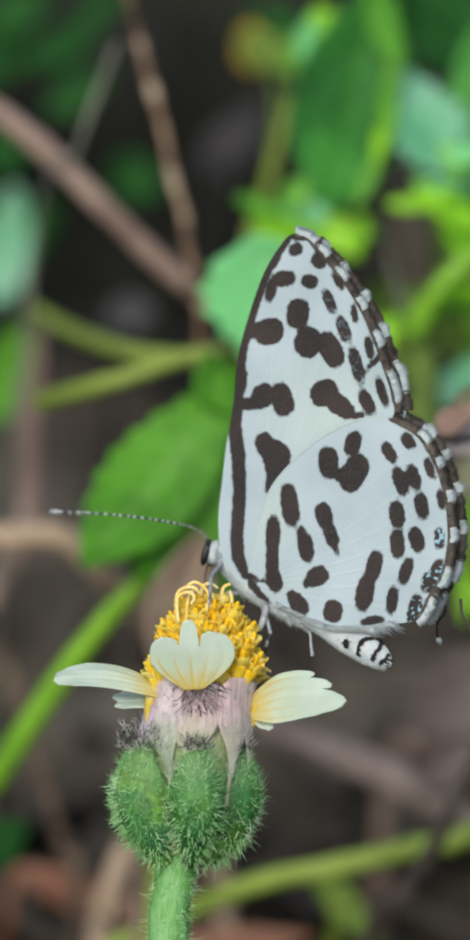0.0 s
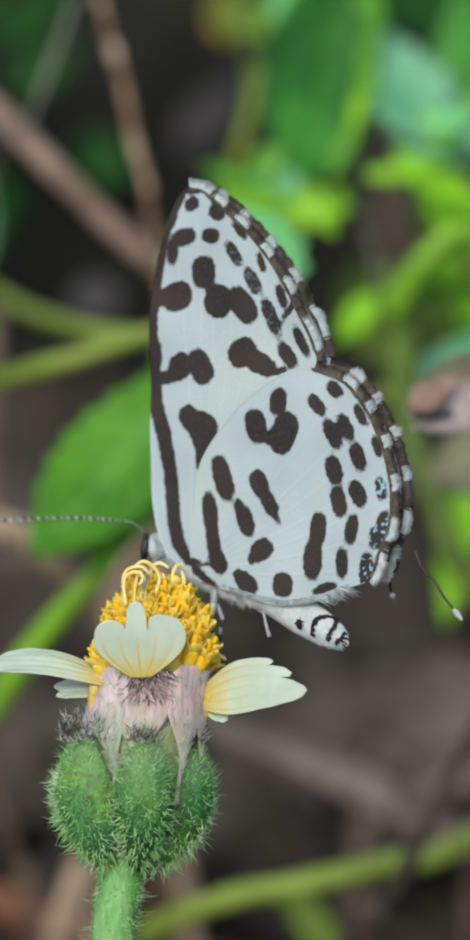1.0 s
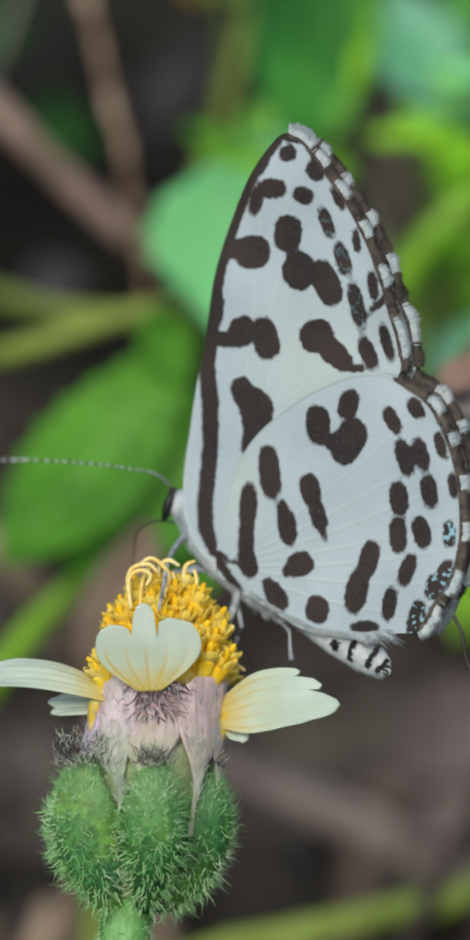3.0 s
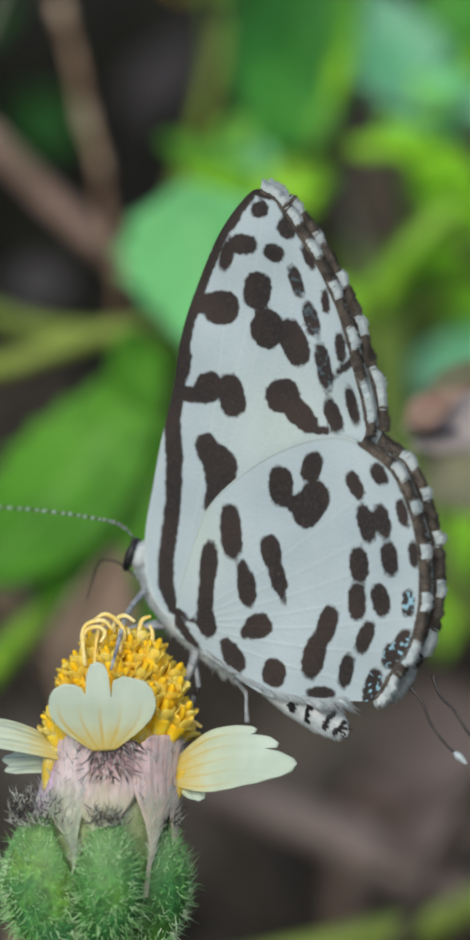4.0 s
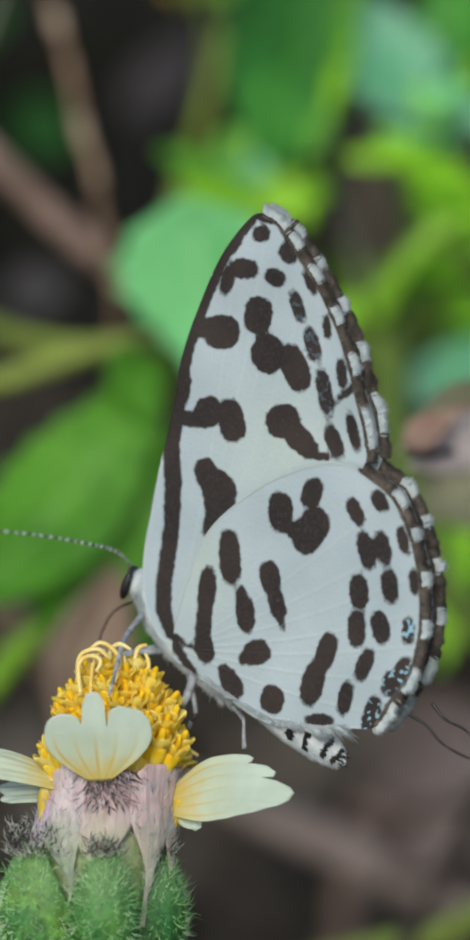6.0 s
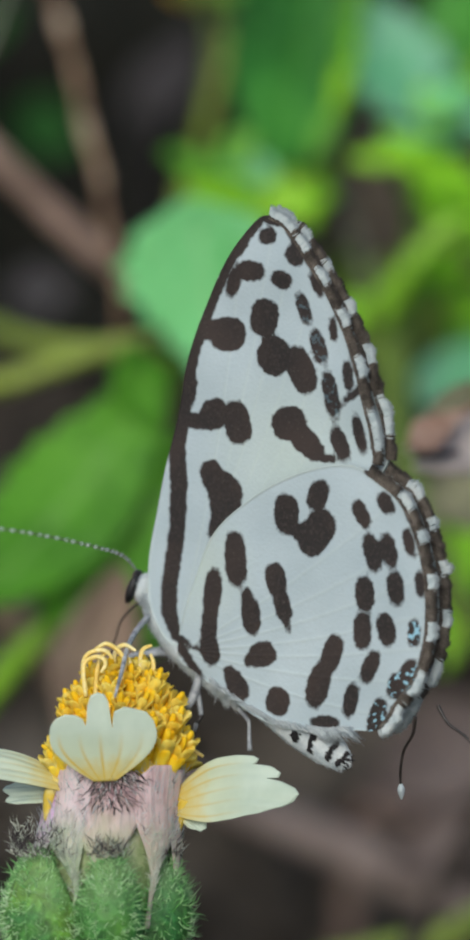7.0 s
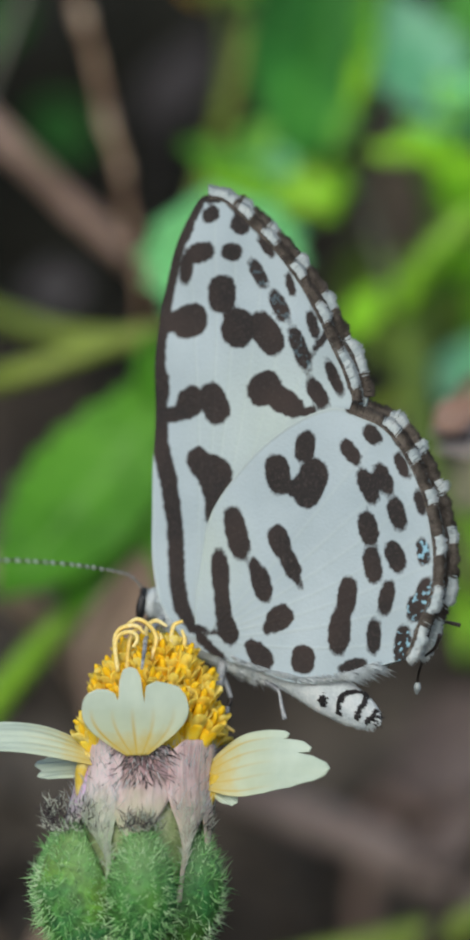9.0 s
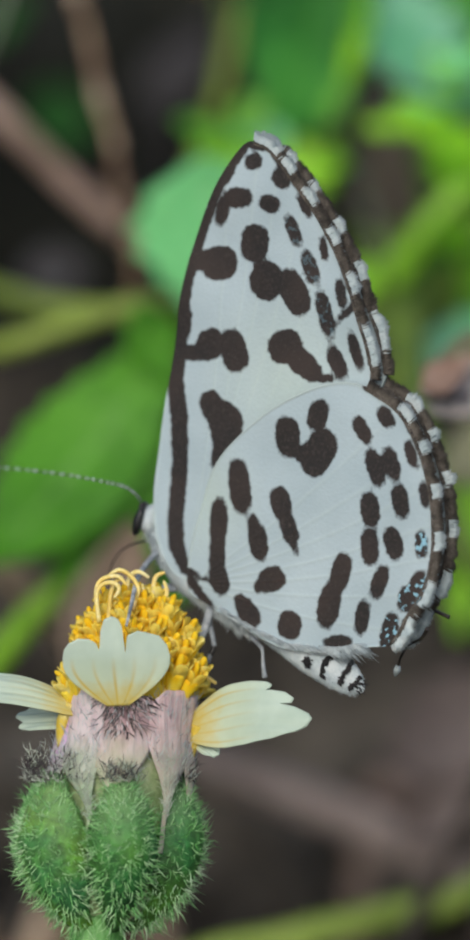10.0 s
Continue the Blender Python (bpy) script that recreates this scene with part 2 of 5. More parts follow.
PINK_LEAF = leaf_material("dry_pinkish_grey_leaf", (0.38, 0.32, 0.3), (0.54, 0.48, 0.46), (0.66, 0.61, 0.58), (0.66, 0.58, 0.54), 0.8, 0.15, 0.2)
OLIVE_LEAF = leaf_material("dry_olive_leaf", (0.15, 0.15, 0.09), (0.24, 0.24, 0.15), (0.34, 0.34, 0.23), (0.32, 0.32, 0.2), 0.8, 0.15, 0.2)
GAP_BROWN = leaf_material("gap_brown", (0.07, 0.058, 0.048), (0.155, 0.128, 0.105), (0.26, 0.22, 0.18), (0.22, 0.19, 0.15), 0.85, 0.1, 0.1)
TAN_LEAF = leaf_material("dry_tan_leaf", (0.16, 0.11, 0.08), (0.28, 0.2, 0.15), (0.36, 0.28, 0.2), (0.35, 0.27, 0.2), 0.75, 0.2)
GREEN_STEM = mottled("green_stem", (0.11, 0.28, 0.008), (0.2, 0.44, 0.018), (0.3, 0.54, 0.06), 160, 0.5, relief=0.0003)
OLIVE_STEM = mottled("olive_stem", (0.12, 0.18, 0.015), (0.2, 0.28, 0.03), (0.3, 0.38, 0.08), 160, 0.55, relief=0.0003)
LIME_STEM = mottled("lime_stem", (0.17, 0.25, 0.03), (0.28, 0.39, 0.055), (0.4, 0.49, 0.13), 160, 0.5, relief=0.0003)
DARK_BARK = mottled("dark_bark", (0.02, 0.015, 0.012), (0.05, 0.038, 0.03), (0.11, 0.085, 0.07), 220, 0.85, relief=0.0003)
MOSS_STEM = mottled("moss_stem", (0.055, 0.1, 0.01), (0.1, 0.17, 0.018), (0.16, 0.24, 0.04), 160, 0.6, relief=0.0003)
LEAF_DEEP = leaf_material("leaf_deep", (0.045, 0.19, 0.007), (0.105, 0.365, 0.016), (0.185, 0.49, 0.042), (0.22, 0.47, 0.11))
# darkened leaf green: the shade over the back leaves is put into this colour
LEAF_SHADE_TONE = leaf_material("leaf_shade_tone", (0.008, 0.05, 0.008), (0.016, 0.085, 0.016), (0.035, 0.13, 0.03), (0.05, 0.15, 0.05), 0.85, 0.15, 0.1)
LEAF_MID = leaf_material("leaf_mid", (0.009, 0.09, 0.01), (0.027, 0.2, 0.023), (0.09, 0.38, 0.05), (0.075, 0.29, 0.034))
# paler than leaf flesh: light from above is put into this colour
LEAF_PALE_LIT = leaf_material("leaf_pale_lit", (0.17, 0.6, 0.2), (0.26, 0.77, 0.31), (0.4, 0.87, 0.45), (0.34, 0.74, 0.34))
# the cyan-white end of this ramp paints a sheen; gloss is as elsewhere
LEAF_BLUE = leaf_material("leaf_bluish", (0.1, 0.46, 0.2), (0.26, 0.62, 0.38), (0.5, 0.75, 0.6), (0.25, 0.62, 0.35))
LEAF_FRESH = leaf_material("leaf_fresh", (0.07, 0.3, 0.015), (0.13, 0.43, 0.03), (0.24, 0.56, 0.09), (0.3, 0.6, 0.15))
LEAF_OLIVE = leaf_material("leaf_olive", (0.1, 0.2, 0.02), (0.19, 0.3, 0.04), (0.3, 0.42, 0.09), (0.3, 0.42, 0.12))
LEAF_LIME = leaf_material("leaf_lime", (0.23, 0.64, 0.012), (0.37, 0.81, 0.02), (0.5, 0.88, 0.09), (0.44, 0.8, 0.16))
ORANGE = mottled("orange_petal", (0.62, 0.24, 0.03), (0.7, 0.4, 0.04), (0.62, 0.5, 0.07), 400, 0.6)


# ---- mesh helpers (millimetres in, metres out) ----
def spline(points, count, closed=False):
    """Catmull-Rom through the points, count samples per stretch."""
    p = [Vector(v) for v in points]
    n = len(p)
    out = []
    for i in range(n if closed else n - 1):
        a, b, c, d = (p[(i + k - 1) % n] if closed else p[min(max(i + k - 1, 0), n - 1)] for k in range(4))
        for s in range(count):
            u = s / count
            out.append(0.5 * (2 * b + (c - a) * u + (2 * a - 5 * b + 4 * c - d) * u * u + (3 * b - a - 3 * c + d) * u ** 3))
    if not closed:
        out.append(p[-1])
    return out


def tube(bm, points, radii, sides=8, count=5, rough=0.0, slot=0):
    """A round, tapered tube through the points, closed at both ends."""
    path = spline([(*p, r) for p, r in zip(points, radii)], count)
    centre = [v.to_3d() for v in path]
    side = Vector((0.31, 0.2, 0.93))
    rings = []
    for i, c in enumerate(centre):
        along = (centre[min(i + 1, len(centre) - 1)] - centre[max(i - 1, 0)]).normalized()
        side = (side - along * side.dot(along)).normalized()
        other = along.cross(side)
        r = max(path[i][3], 0.002)
        ring = []
        for k in range(sides):
            a = 2 * math.pi * k / sides
            w = r * (1 + rough * noise.noise(c * 0.9 + Vector((k * 1.7, 0, 0))))
            ring.append(bm.verts.new((c + side * (w * math.cos(a)) + other * (w * math.sin(a))) * MM))
        rings.append(ring)
    for a, b in zip(rings, rings[1:]):
        for k in range(sides):
            f = bm.faces.new((a[k], a[(k + 1) % sides], b[(k + 1) % sides], b[k]))
            f.smooth, f.material_index = True, slot
    bm.faces.new(rings[0][::-1]).material_index = slot
    bm.faces.new(rings[-1]).material_index = slot


def hair(bm, root, tip, width, bend=(0, 0, 0), slot=0):
    """A thin three-sided bristle with a bend at its middle."""
    root, tip = Vector(root), Vector(tip)
    along = (tip - root).normalized()
    side = along.orthogonal().normalized()
    other = along.cross(side)
    mid = (root + tip) / 2 + Vector(bend)
    lower, upper = [], []
    for k in range(3):
        a = 2.094 * k
        way = side * math.cos(a) + other * math.sin(a)
        lower.append(bm.verts.new((root + way * width) * MM))
        upper.append(bm.verts.new((mid + way * width * 0.7) * MM))
    top = bm.verts.new(tip * MM)
    for k in range(3):
        j = (k + 1) % 3
        for f in (bm.faces.new((lower[k], lower[j], upper[j], upper[k])), bm.faces.new((upper[k], upper[j], top))):
            f.material_index, f.smooth = slot, True


def ball(bm, centre, size, turn=None, segments=16, rough=0.0):
    made = bmesh.ops.create_uvsphere(bm, u_segments=segments, v_segments=segments * 2 // 3, radius=1.0)
    m = Matrix.LocRotScale(Vector(centre) * MM, turn or Euler((0, 0, 0)), Vector(size) * MM)
    for v in made["verts"]:
        k = 1 + rough * noise.noise(v.co * 3)
        v.co = m @ (v.co * k)
    for f in bm.faces:
        f.smooth = True


def part(name, bm, materials, parent, label="", kind=""):
    """Links a bmesh as one mesh object under a thing or a part."""
    me = bpy.data.meshes.new(name)
    bm.to_mesh(me)
    bm.free()
    for m in (materials if isinstance(materials, (list, tuple)) else [materials]):
        me.materials.append(m)
    ob = new(name, me)
    ob.parent = parent
    return tagged(ob, label, kind=kind)


def thing(name, place, label, category, group="", kind=""):
    """An Empty at the thing's base, in the flower's plane; its parts are built round that base."""
    ob = new(name)
    ob.empty_display_size = 0.002
    ob.matrix_world = PLANE @ pose(*(c * MM for c in place))
    return tagged(ob, label, category, group, kind)


def shifted(points, base):
    return [tuple(a - b for a, b in zip(p[:3], base)) for p in points]


def leaf_mesh(base, tip, width, facing=(0, -1, 0.25), cup=0.15, bow=0.1, teeth=0.0, fat=0.45, rows=36, cols=9, origin=(0, 0, 0), wave=0.03):
    """A leaf blade with midrib, side veins and toothed edge: base and tip in millimetres, fat: where it is widest."""
    bm = bmesh.new()
    layer = bm.verts.layers.float.new("vein")
    base, tip = Vector(base) - Vector(origin), Vector(tip) - Vector(origin)
    along = tip - base
    length = along.length
    along.normalize()
    up = Vector(facing)
    up = (up - along * up.dot(along)).normalized()
    side = along.cross(up)
    grid = []
    for i in range(rows + 1):
        s = i / rows
        a = s ** (math.log(0.5) / math.log(fat))
        half = width / 2 * max(math.sin(math.pi * a), 0.0) ** 0.8
        if teeth:
            half *= 1 + teeth * (abs((s * 9) % 1 - 0.5) * 2 - 0.5)
        line = []
        for j in range(-cols, cols + 1):
            u = j / cols
            lateral = abs(((s - abs(u) * 0.22) * 8) % 1 - 0.5)
            vein = max(1 - abs(u) * 9, 0, (1 - lateral * 9) * 0.7)
            lift = cup * abs(u) ** 1.6 * half - bow * length * math.sin(math.pi * s) - 0.02 * width * vein
            lift += wave * width * noise.noise(Vector((s * 4, u * 2, width)))
            v = bm.verts.new((base + along * (s * length) + side * (u * half) + up * lift) * MM)
            v[layer] = vein
            line.append(v)
        grid.append(line)
    for a, b in zip(grid, grid[1:]):
        for k in range(2 * cols):
            bm.faces.new((a[k], a[k + 1], b[k + 1], b[k])).smooth = True
    bmesh.ops.remove_doubles(bm, verts=bm.verts, dist=1e-7)
    return bm


def thicken(ob, thickness):
    m = ob.modifiers.new("thickness", "SOLIDIFY")
    m.thickness, m.offset = thickness * MM, 0


# ---- ground ----
def ground():
    steps = 170
    bm = bmesh.new()
    rows = []
    for i in range(-steps, steps + 1):
        line = []
        for j in range(-steps, steps + 1):
            s, t = j / steps, i / steps
            x, y = 0.32 * s + 30 * s ** 9, 0.12 + 0.32 * t + 30 * t ** 9
            near = max(0.0, 1 - (x * x + (y - 0.12) ** 2) * 4)
            z = 0.009 * noise.noise((x * 38, y * 38, 0)) + 0.004 * noise.noise((x * 130, y * 130, 3)) + 0.0015 * noise.noise((x * 420, y * 420, 7))
            line.append(bm.verts.new((x, y, z * near - 0.004)))
        rows.append(line)
    for a, b in zip(rows, rows[1:]):
        for k in range(2 * steps):
            bm.faces.new((a[k], a[k + 1], b[k + 1], b[k])).smooth = True
    tagged(part("ground", bm, SOIL, None), "brown bare soil under the weeds, coloured near black for shade", "soil", kind="structure")


ground()


# ---- the flower head ----
def eased(v, low, high):
    """A smooth step from 0 at low to 1 at high."""
    t = min(max((v - low) / (high - low), 0.0), 1.0)
    return t * t * (3 - 2 * t)


def sheet(bm, grid):
    for p, q in zip(grid, grid[1:]):
        for k in range(len(p) - 1):
            bm.faces.new((p[k], p[k + 1], q[k + 1], q[k])).smooth = True


def flower():
    o = Vector((-0.9, -0.1, -30))
    root = thing("tridax_flower", o, "hairy green flower head with cream rays and yellow florets", "flower")

    def at(p):
        return Vector(p) - o

    rng = random.Random(4)
    # stalk
    bm = bmesh.new()
    stalk = [(-1.6, 2.5, -56), (-1.2, 1, -40), (-1.05, 0.2, -22), (-1.24, 0, -8.55), (-1.03, 0, -5.89), (-0.72, 0, -3.95)]
    tube(bm, [at(p) for p in stalk], [0.85, 0.85, 0.85, 0.84, 0.82, 1.0], 20, 8, 0.05)
    ob = part("stalk", bm, STALK, root)
    bm = bmesh.new()
    for k in range(2600):
        z = rng.uniform(-16, -4.2)
        a = rng.uniform(0, 2 * math.pi)
        x = float(np.interp(z, (-16, -8.55, -5.89, -3.95), (-1.12, -1.24, -1.03, -0.72)))
        way = Vector((math.cos(a), math.sin(a), rng.uniform(-0.5, 0.5)))
        p = at((x, 0, z)) + Vector((math.cos(a), math.sin(a), 0)) * 0.8
        hair(bm, p, p + way * (rng.uniform(0.08, 0.28) + 0.6 * (rng.random() < 0.07)), 0.015, (rng.uniform(-.06, .06), 0, rng.uniform(-.12, .04)))
    part("hairs", bm, HAIR, ob, "fine pale bristles", "stuff")

    axis, low, high = -0.55, -4.9, -0.05

    # outer bracts: puffed green scales, egg-shaped, with gaps between them
    def bract_point(turn, u, v, width, grow):
        r = 1.0 + 2.0 * math.sin(min(v, 1) * math.pi * 0.62) ** 0.62 - 0.75 * max(v - 0.55, 0)
        half = width * min(1, ((v + 0.05) / 0.4) ** 0.6) * max(1 - (max(0, v - 0.42) / 0.62) ** 2.6, 0.02)
        a = turn + u * half
        puff = 0.85 * (1 - u * u) * math.sin(math.pi * min(v * 0.9 + 0.1, 1)) ** 0.7
        r = (r + puff - 0.5) * grow
        return Vector((axis + r * math.sin(a), -r * math.cos(a), low - 0.1 + (high - low) * v * (1 - 0.02 * u * u)))

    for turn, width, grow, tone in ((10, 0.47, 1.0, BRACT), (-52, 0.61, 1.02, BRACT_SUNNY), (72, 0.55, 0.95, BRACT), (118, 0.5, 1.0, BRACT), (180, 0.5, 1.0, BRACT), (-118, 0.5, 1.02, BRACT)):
        a, near = radians(turn), abs(turn) < 100
        bm = bmesh.new()
        rise = bm.verts.layers.float.new("along")
        grid = []
        for i in range(25):
            v = i / 24
            grid.append([bm.verts.new(at(bract_point(a, j / 9, v, width, grow) + Vector((0.08 * noise.noise((j * 0.4, v * 5, turn)), 0, 0.08 * noise.noise((j * 0.5, v * 8, turn))))) * MM) for j in range(-9, 10)])
            for vert in grid[-1]:
                vert[rise] = v
        sheet(bm, grid)
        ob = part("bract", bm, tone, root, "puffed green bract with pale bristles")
        thicken(ob, 0.25)
        bm = bmesh.new()
        for k in range(900 if near else 200):
            u, v = rng.uniform(-0.95, 0.95), rng.random() ** 0.72
            p = bract_point(a, u, v, width, grow)
            b = a + u * width
            # bristles fan out from the middle of the bract, drooping low down and rising towards its top
            out = Vector((math.sin(b), -math.cos(b), 0)) * rng.uniform(0.12, 0.6) + Vector((u * 0.75, 0, (v - 0.55) * 1.7))
            out += Vector((rng.gauss(0, .34), rng.uniform(-.2, .2), rng.gauss(0, .34)))
            long = rng.uniform(0.3, 0.62) * (1.25 - 0.6 * v) + 0.3 * (rng.random() < 0.15)
            p = at(p)
            hair(bm, p, p + out.normalized() * long, rng.uniform(0.017, 0.028), (rng.uniform(-.14, .14), 0, rng.uniform(-.18, .12)), slot=1 if rng.random() < 0.45 else 0)
        part("hairs", bm, [HAIR, HAIR_GREEN], ob, "pale green bristles", "stuff")
        bm = bmesh.new()
        # dark bristles stand in loose spikes along the tip
        spikes = [(rng.uniform(-0.95, 0.95) * (0.55 if turn == 10 else 1), rng.uniform(0.5, 1.0)) for _ in range({10: 11, -52: 15, 72: 13}.get(turn, 5))]
        for k in range({10: 130, -52: 310, 72: 130}.get(turn, 90)):
            u, tall = rng.choice(spikes)
            lift = rng.random() ** 1.3
            u += rng.gauss(0, 0.17) * (1 - 0.5 * lift)
            p = at(bract_point(a, max(-1, min(1, u)), 0.76, width * 1.1, grow * (1.02 if turn == 72 else 0.98)))
            p.z = high - o.z - 0.3 + {10: 0.8, -52: 1.5}.get(turn, 0.95) * tall * lift * (1 - 0.3 * abs(u))
            p.y += 0.3 * lift
            way = Vector((rng.gauss(0, .45), rng.uniform(-.6, .2), rng.uniform(0.1, 1.1))).normalized()
            hair(bm, p, p + way * rng.uniform(0.2, 0.55), rng.uniform(0.012, 0.022), (rng.uniform(-.06, .06), 0, 0), slot=0 if rng.random() < 0.66 else 1)
        part("dark_hairs", bm, [DARK_HAIR, PALE_DOWN], ob, "dark purplish bristles at the bract tip", "stuff")

    # inner bracts: thin papery scales, tapering to their foot between the green ones
    top, foot = 2.58, -2.6

    def scale_point(b, u, v, inset):
        r = 2.34 - 0.22 * eased(v, 0.45, 0.8) + inset + 0.1 * (1 - u * u)
        return Vector((axis + 0.1 + 0.58 * v + r * math.sin(b), -r * math.cos(b), foot + (top - foot) * v))

    for turn, half, tone, inset, tall in ((-68, 0.34, LILAC_BRACT, 0.05, 0.92), (-44, 0.52, PALE_BRACT, 0.02, 1.0), (-4, 0.5, BROWN_BRACT, 0.0, 0.98), (44, 0.45, INNER_BRACT, 0.02, 1.0), (70, 0.34, INNER_BRACT, 0.0, 0.97),
                                    (-100, 0.5, INNER_BRACT, -0.04, 0.95), (100, 0.5, INNER_BRACT, -0.05, 0.95), (130, 0.5, INNER_BRACT, 0.02, 1.0), (165, 0.5, INNER_BRACT, -0.04, 1.0), (-155, 0.5, INNER_BRACT, 0.02, 1.0), (-125, 0.5, INNER_BRACT, -0.03, 0.97)):
        a, foot_turn = radians(turn), radians({-44: -21, 44: 39}.get(turn, turn))
        bm = bmesh.new()
        tone_layer = bm.verts.layers.float.new("along")
        grid = []
        for i in range(29):
            v = i / 28
            line = []
            for j in range(-8, 9):
                u = j / 8
                rise = v * tall * (1 - 0.07 * abs(u) ** 3)
                p = scale_point(foot_turn + (a - foot_turn) * eased(v, 0.2, 0.75) + u * half * (0.08 + 0.92 * eased(v, 0.28, 0.8)) * (1 - 0.1 * max(v - 0.7, 0)), u, rise, inset + 0.05 * noise.noise((u * 5 + turn, v * 2, 4)))
                p.z += 0.14 * v * noise.noise((u * 3 + turn, 0, 9))
                vert = bm.verts.new(at(p) * MM)
                vert[tone_layer] = v
                line.append(vert)
            grid.append(line)
        sheet(bm, grid)
        scale = part("inner_bract", bm, tone, root, "papery pink inner bract")
        thicken(scale, 0.02)
        bm = bmesh.new()
        middle = turn == -4
        for k in range(150 if abs(turn) == 44 else 0):
            # soft pale hairs on the narrow foot
            v = rng.uniform(0.2, 0.62)
            p = at(scale_point(foot_turn + (a - foot_turn) * eased(v, 0.2, 0.75) + rng.uniform(-1, 1) * half * (0.1 + 0.8 * eased(v, 0.28, 0.8)), 0, v, inset))
            hair(bm, p, p + Vector((rng.gauss(0, .4), -0.3, rng.uniform(0.2, 1))).normalized() * rng.uniform(0.25, 0.6), 0.012, slot=2)
        for k in range((330 if middle else 200) if abs(turn) < 100 else 15):
            v, u = (0.97 - 0.24 * rng.random() ** 1.8 if middle else rng.uniform(0.55, 0.97)), rng.gauss(0, 0.4) if middle else rng.uniform(-1, 1)
            b = a + u * half
            p = at(scale_point(b, u, v, inset))
            way = Vector((rng.uniform(-.5, .5) + 0.9 * u * middle, -0.25, (-1 if middle else 1) * rng.uniform(0.2, 1))).normalized()
            hair(bm, p, p + way * rng.uniform(0.2, 0.5), 0.016 if middle else 0.009, slot=0 if rng.random() < (0.85 if middle else 0.14) else 1)
        part("down", bm, [DARK_HAIR, FUR, PALE_DOWN], scale, "short dark and white hairs", "stuff")

    # the receptacle, which closes the gaps between the scales
    bm = bmesh.new()
    tube(bm, [at(p) for p in ((-0.55, 0, -4.6), (-0.5, 0, -3.2), (-0.35, 0, -1.2), (-0.1, 0, 0.6), (0.05, 0, 2.3))], [1.2, 1.95, 2.12, 2.0, 1.9], 24, 6, 0.02)
    part("receptacle", bm, RECEPTACLE, root, "pale greenish-pink receptacle")

    # ray florets
    def ray_floret(base, tip, width, facing, edge, label, foot_width=0.34, widen=0.45, bow=0.05, cup=-0.08, arch=0.0):
        """edge: across the blade (-1 to 1) and how far the blade reaches there; widen: share of the length at which it is full width."""
        bm = bmesh.new()
        along_layer, vein_layer = bm.verts.layers.float.new("along"), bm.verts.layers.float.new("vein")
        b, t = at(base), at(tip)
        along = t - b
        length = along.length
        along.normalize()
        up = Vector(facing)
        up = (up - along * up.dot(along)).normalized()
        side = along.cross(up)
        across, reaches = zip(*edge)
        grid = []
        for i in range(33):
            line = []
            for j in range(-40, 41):
                u = j / 40
                s = i / 32 * float(np.interp(u, across, reaches))
                half = width / 2 * (foot_width + (1 - foot_width) * math.sin(min(s / widen, 1) * math.pi / 2))
                groove = math.cos(u * 5.2 * math.pi + 0.6 * math.sin(s * 3) + width)
                lift = cup * half * u * u + bow * length * math.sin(math.pi * s * 0.8) + 0.008 * groove * min(s * 3, 1)
                lift += 0.16 * s * noise.noise((u * 1.8, s * 2, width * 3))
                v = bm.verts.new((b + along * (length * s) + side * (u * half + arch * math.sin(math.pi * s)) + up * lift) * MM)
                v[along_layer], v[vein_layer] = s, max(0, -groove) ** 4 * (0.45 + 0.55 * noise.noise((u * 9, width, 2)) ** 2 * 4)
                line.append(v)
            grid.append(line)
        sheet(bm, grid)
        ob = part("ray_floret", bm, RAY, root, label)
        thicken(ob, 0.05)
        return ob

    cream = "cream three-lobed ray, yellow at its base"
    ray_floret((-0.28, -2.35, 2.08), (-0.4, -3.0, 4.9), 3.4, (0, -1, 0.1),
               ((-1, 0.56), (-0.97, 0.65), (-0.88, 0.72), (-0.7, 0.77), (-0.5, 0.76), (-0.36, 0.71), (-0.31, 0.6), (-0.28, 0.84), (-0.2, 0.97), (-0.06, 1.0), (0.06, 0.97), (0.13, 0.88), (0.17, 0.56), (0.21, 0.78), (0.42, 0.83), (0.62, 0.8), (0.82, 0.76), (0.95, 0.66), (1, 0.54)), cream, 0.2, 0.5, 0.02, 0.0)
    ray_floret((2.0, -0.8, 1.38), (5.92, -2.3, 1.72), 2.1, (-0.1, -0.95, 0.3),
               ((-1, 0.5), (-0.95, 0.63), (-0.87, 0.67), (-0.74, 0.65), (-0.7, 0.61), (-0.64, 0.78), (-0.48, 0.85), (-0.32, 0.83), (-0.25, 0.73), (-0.2, 0.86), (-0.05, 0.97), (0.1, 1.0), (0.35, 0.96), (0.6, 0.86), (0.85, 0.68), (1, 0.46)), cream, 0.42, 0.36, arch=-0.3)
    ray_floret((-1.55, -1.2, 2.02), (-5.92, -1.6, 2.5), 1.2, (0.1, -0.75, 0.65), ((-1, 0.8), (-0.7, 0.95), (-0.3, 1.0), (0.4, 0.97), (0.8, 0.86), (1, 0.7)), cream, 0.6, 0.45, arch=0.36)
    ray_floret((-1.6, -0.5, 1.75), (-3.5, 0.1, 1.6), 0.95, (0, -0.8, 0.6), ((-1, 0.75), (-0.6, 0.95), (-0.2, 0.88), (0.2, 1.0), (0.7, 0.98), (1, 0.8)), cream, 0.5)
    ray_floret((2.2, -0.7, 1.0), (2.95, -1, 0.52), 0.56, (0, -0.9, 0.4), ((-1, 0.5), (-0.6, 0.9), (0, 1.0), (0.6, 0.9), (1, 0.5)), "small cream tip of a hidden ray", 0.5)
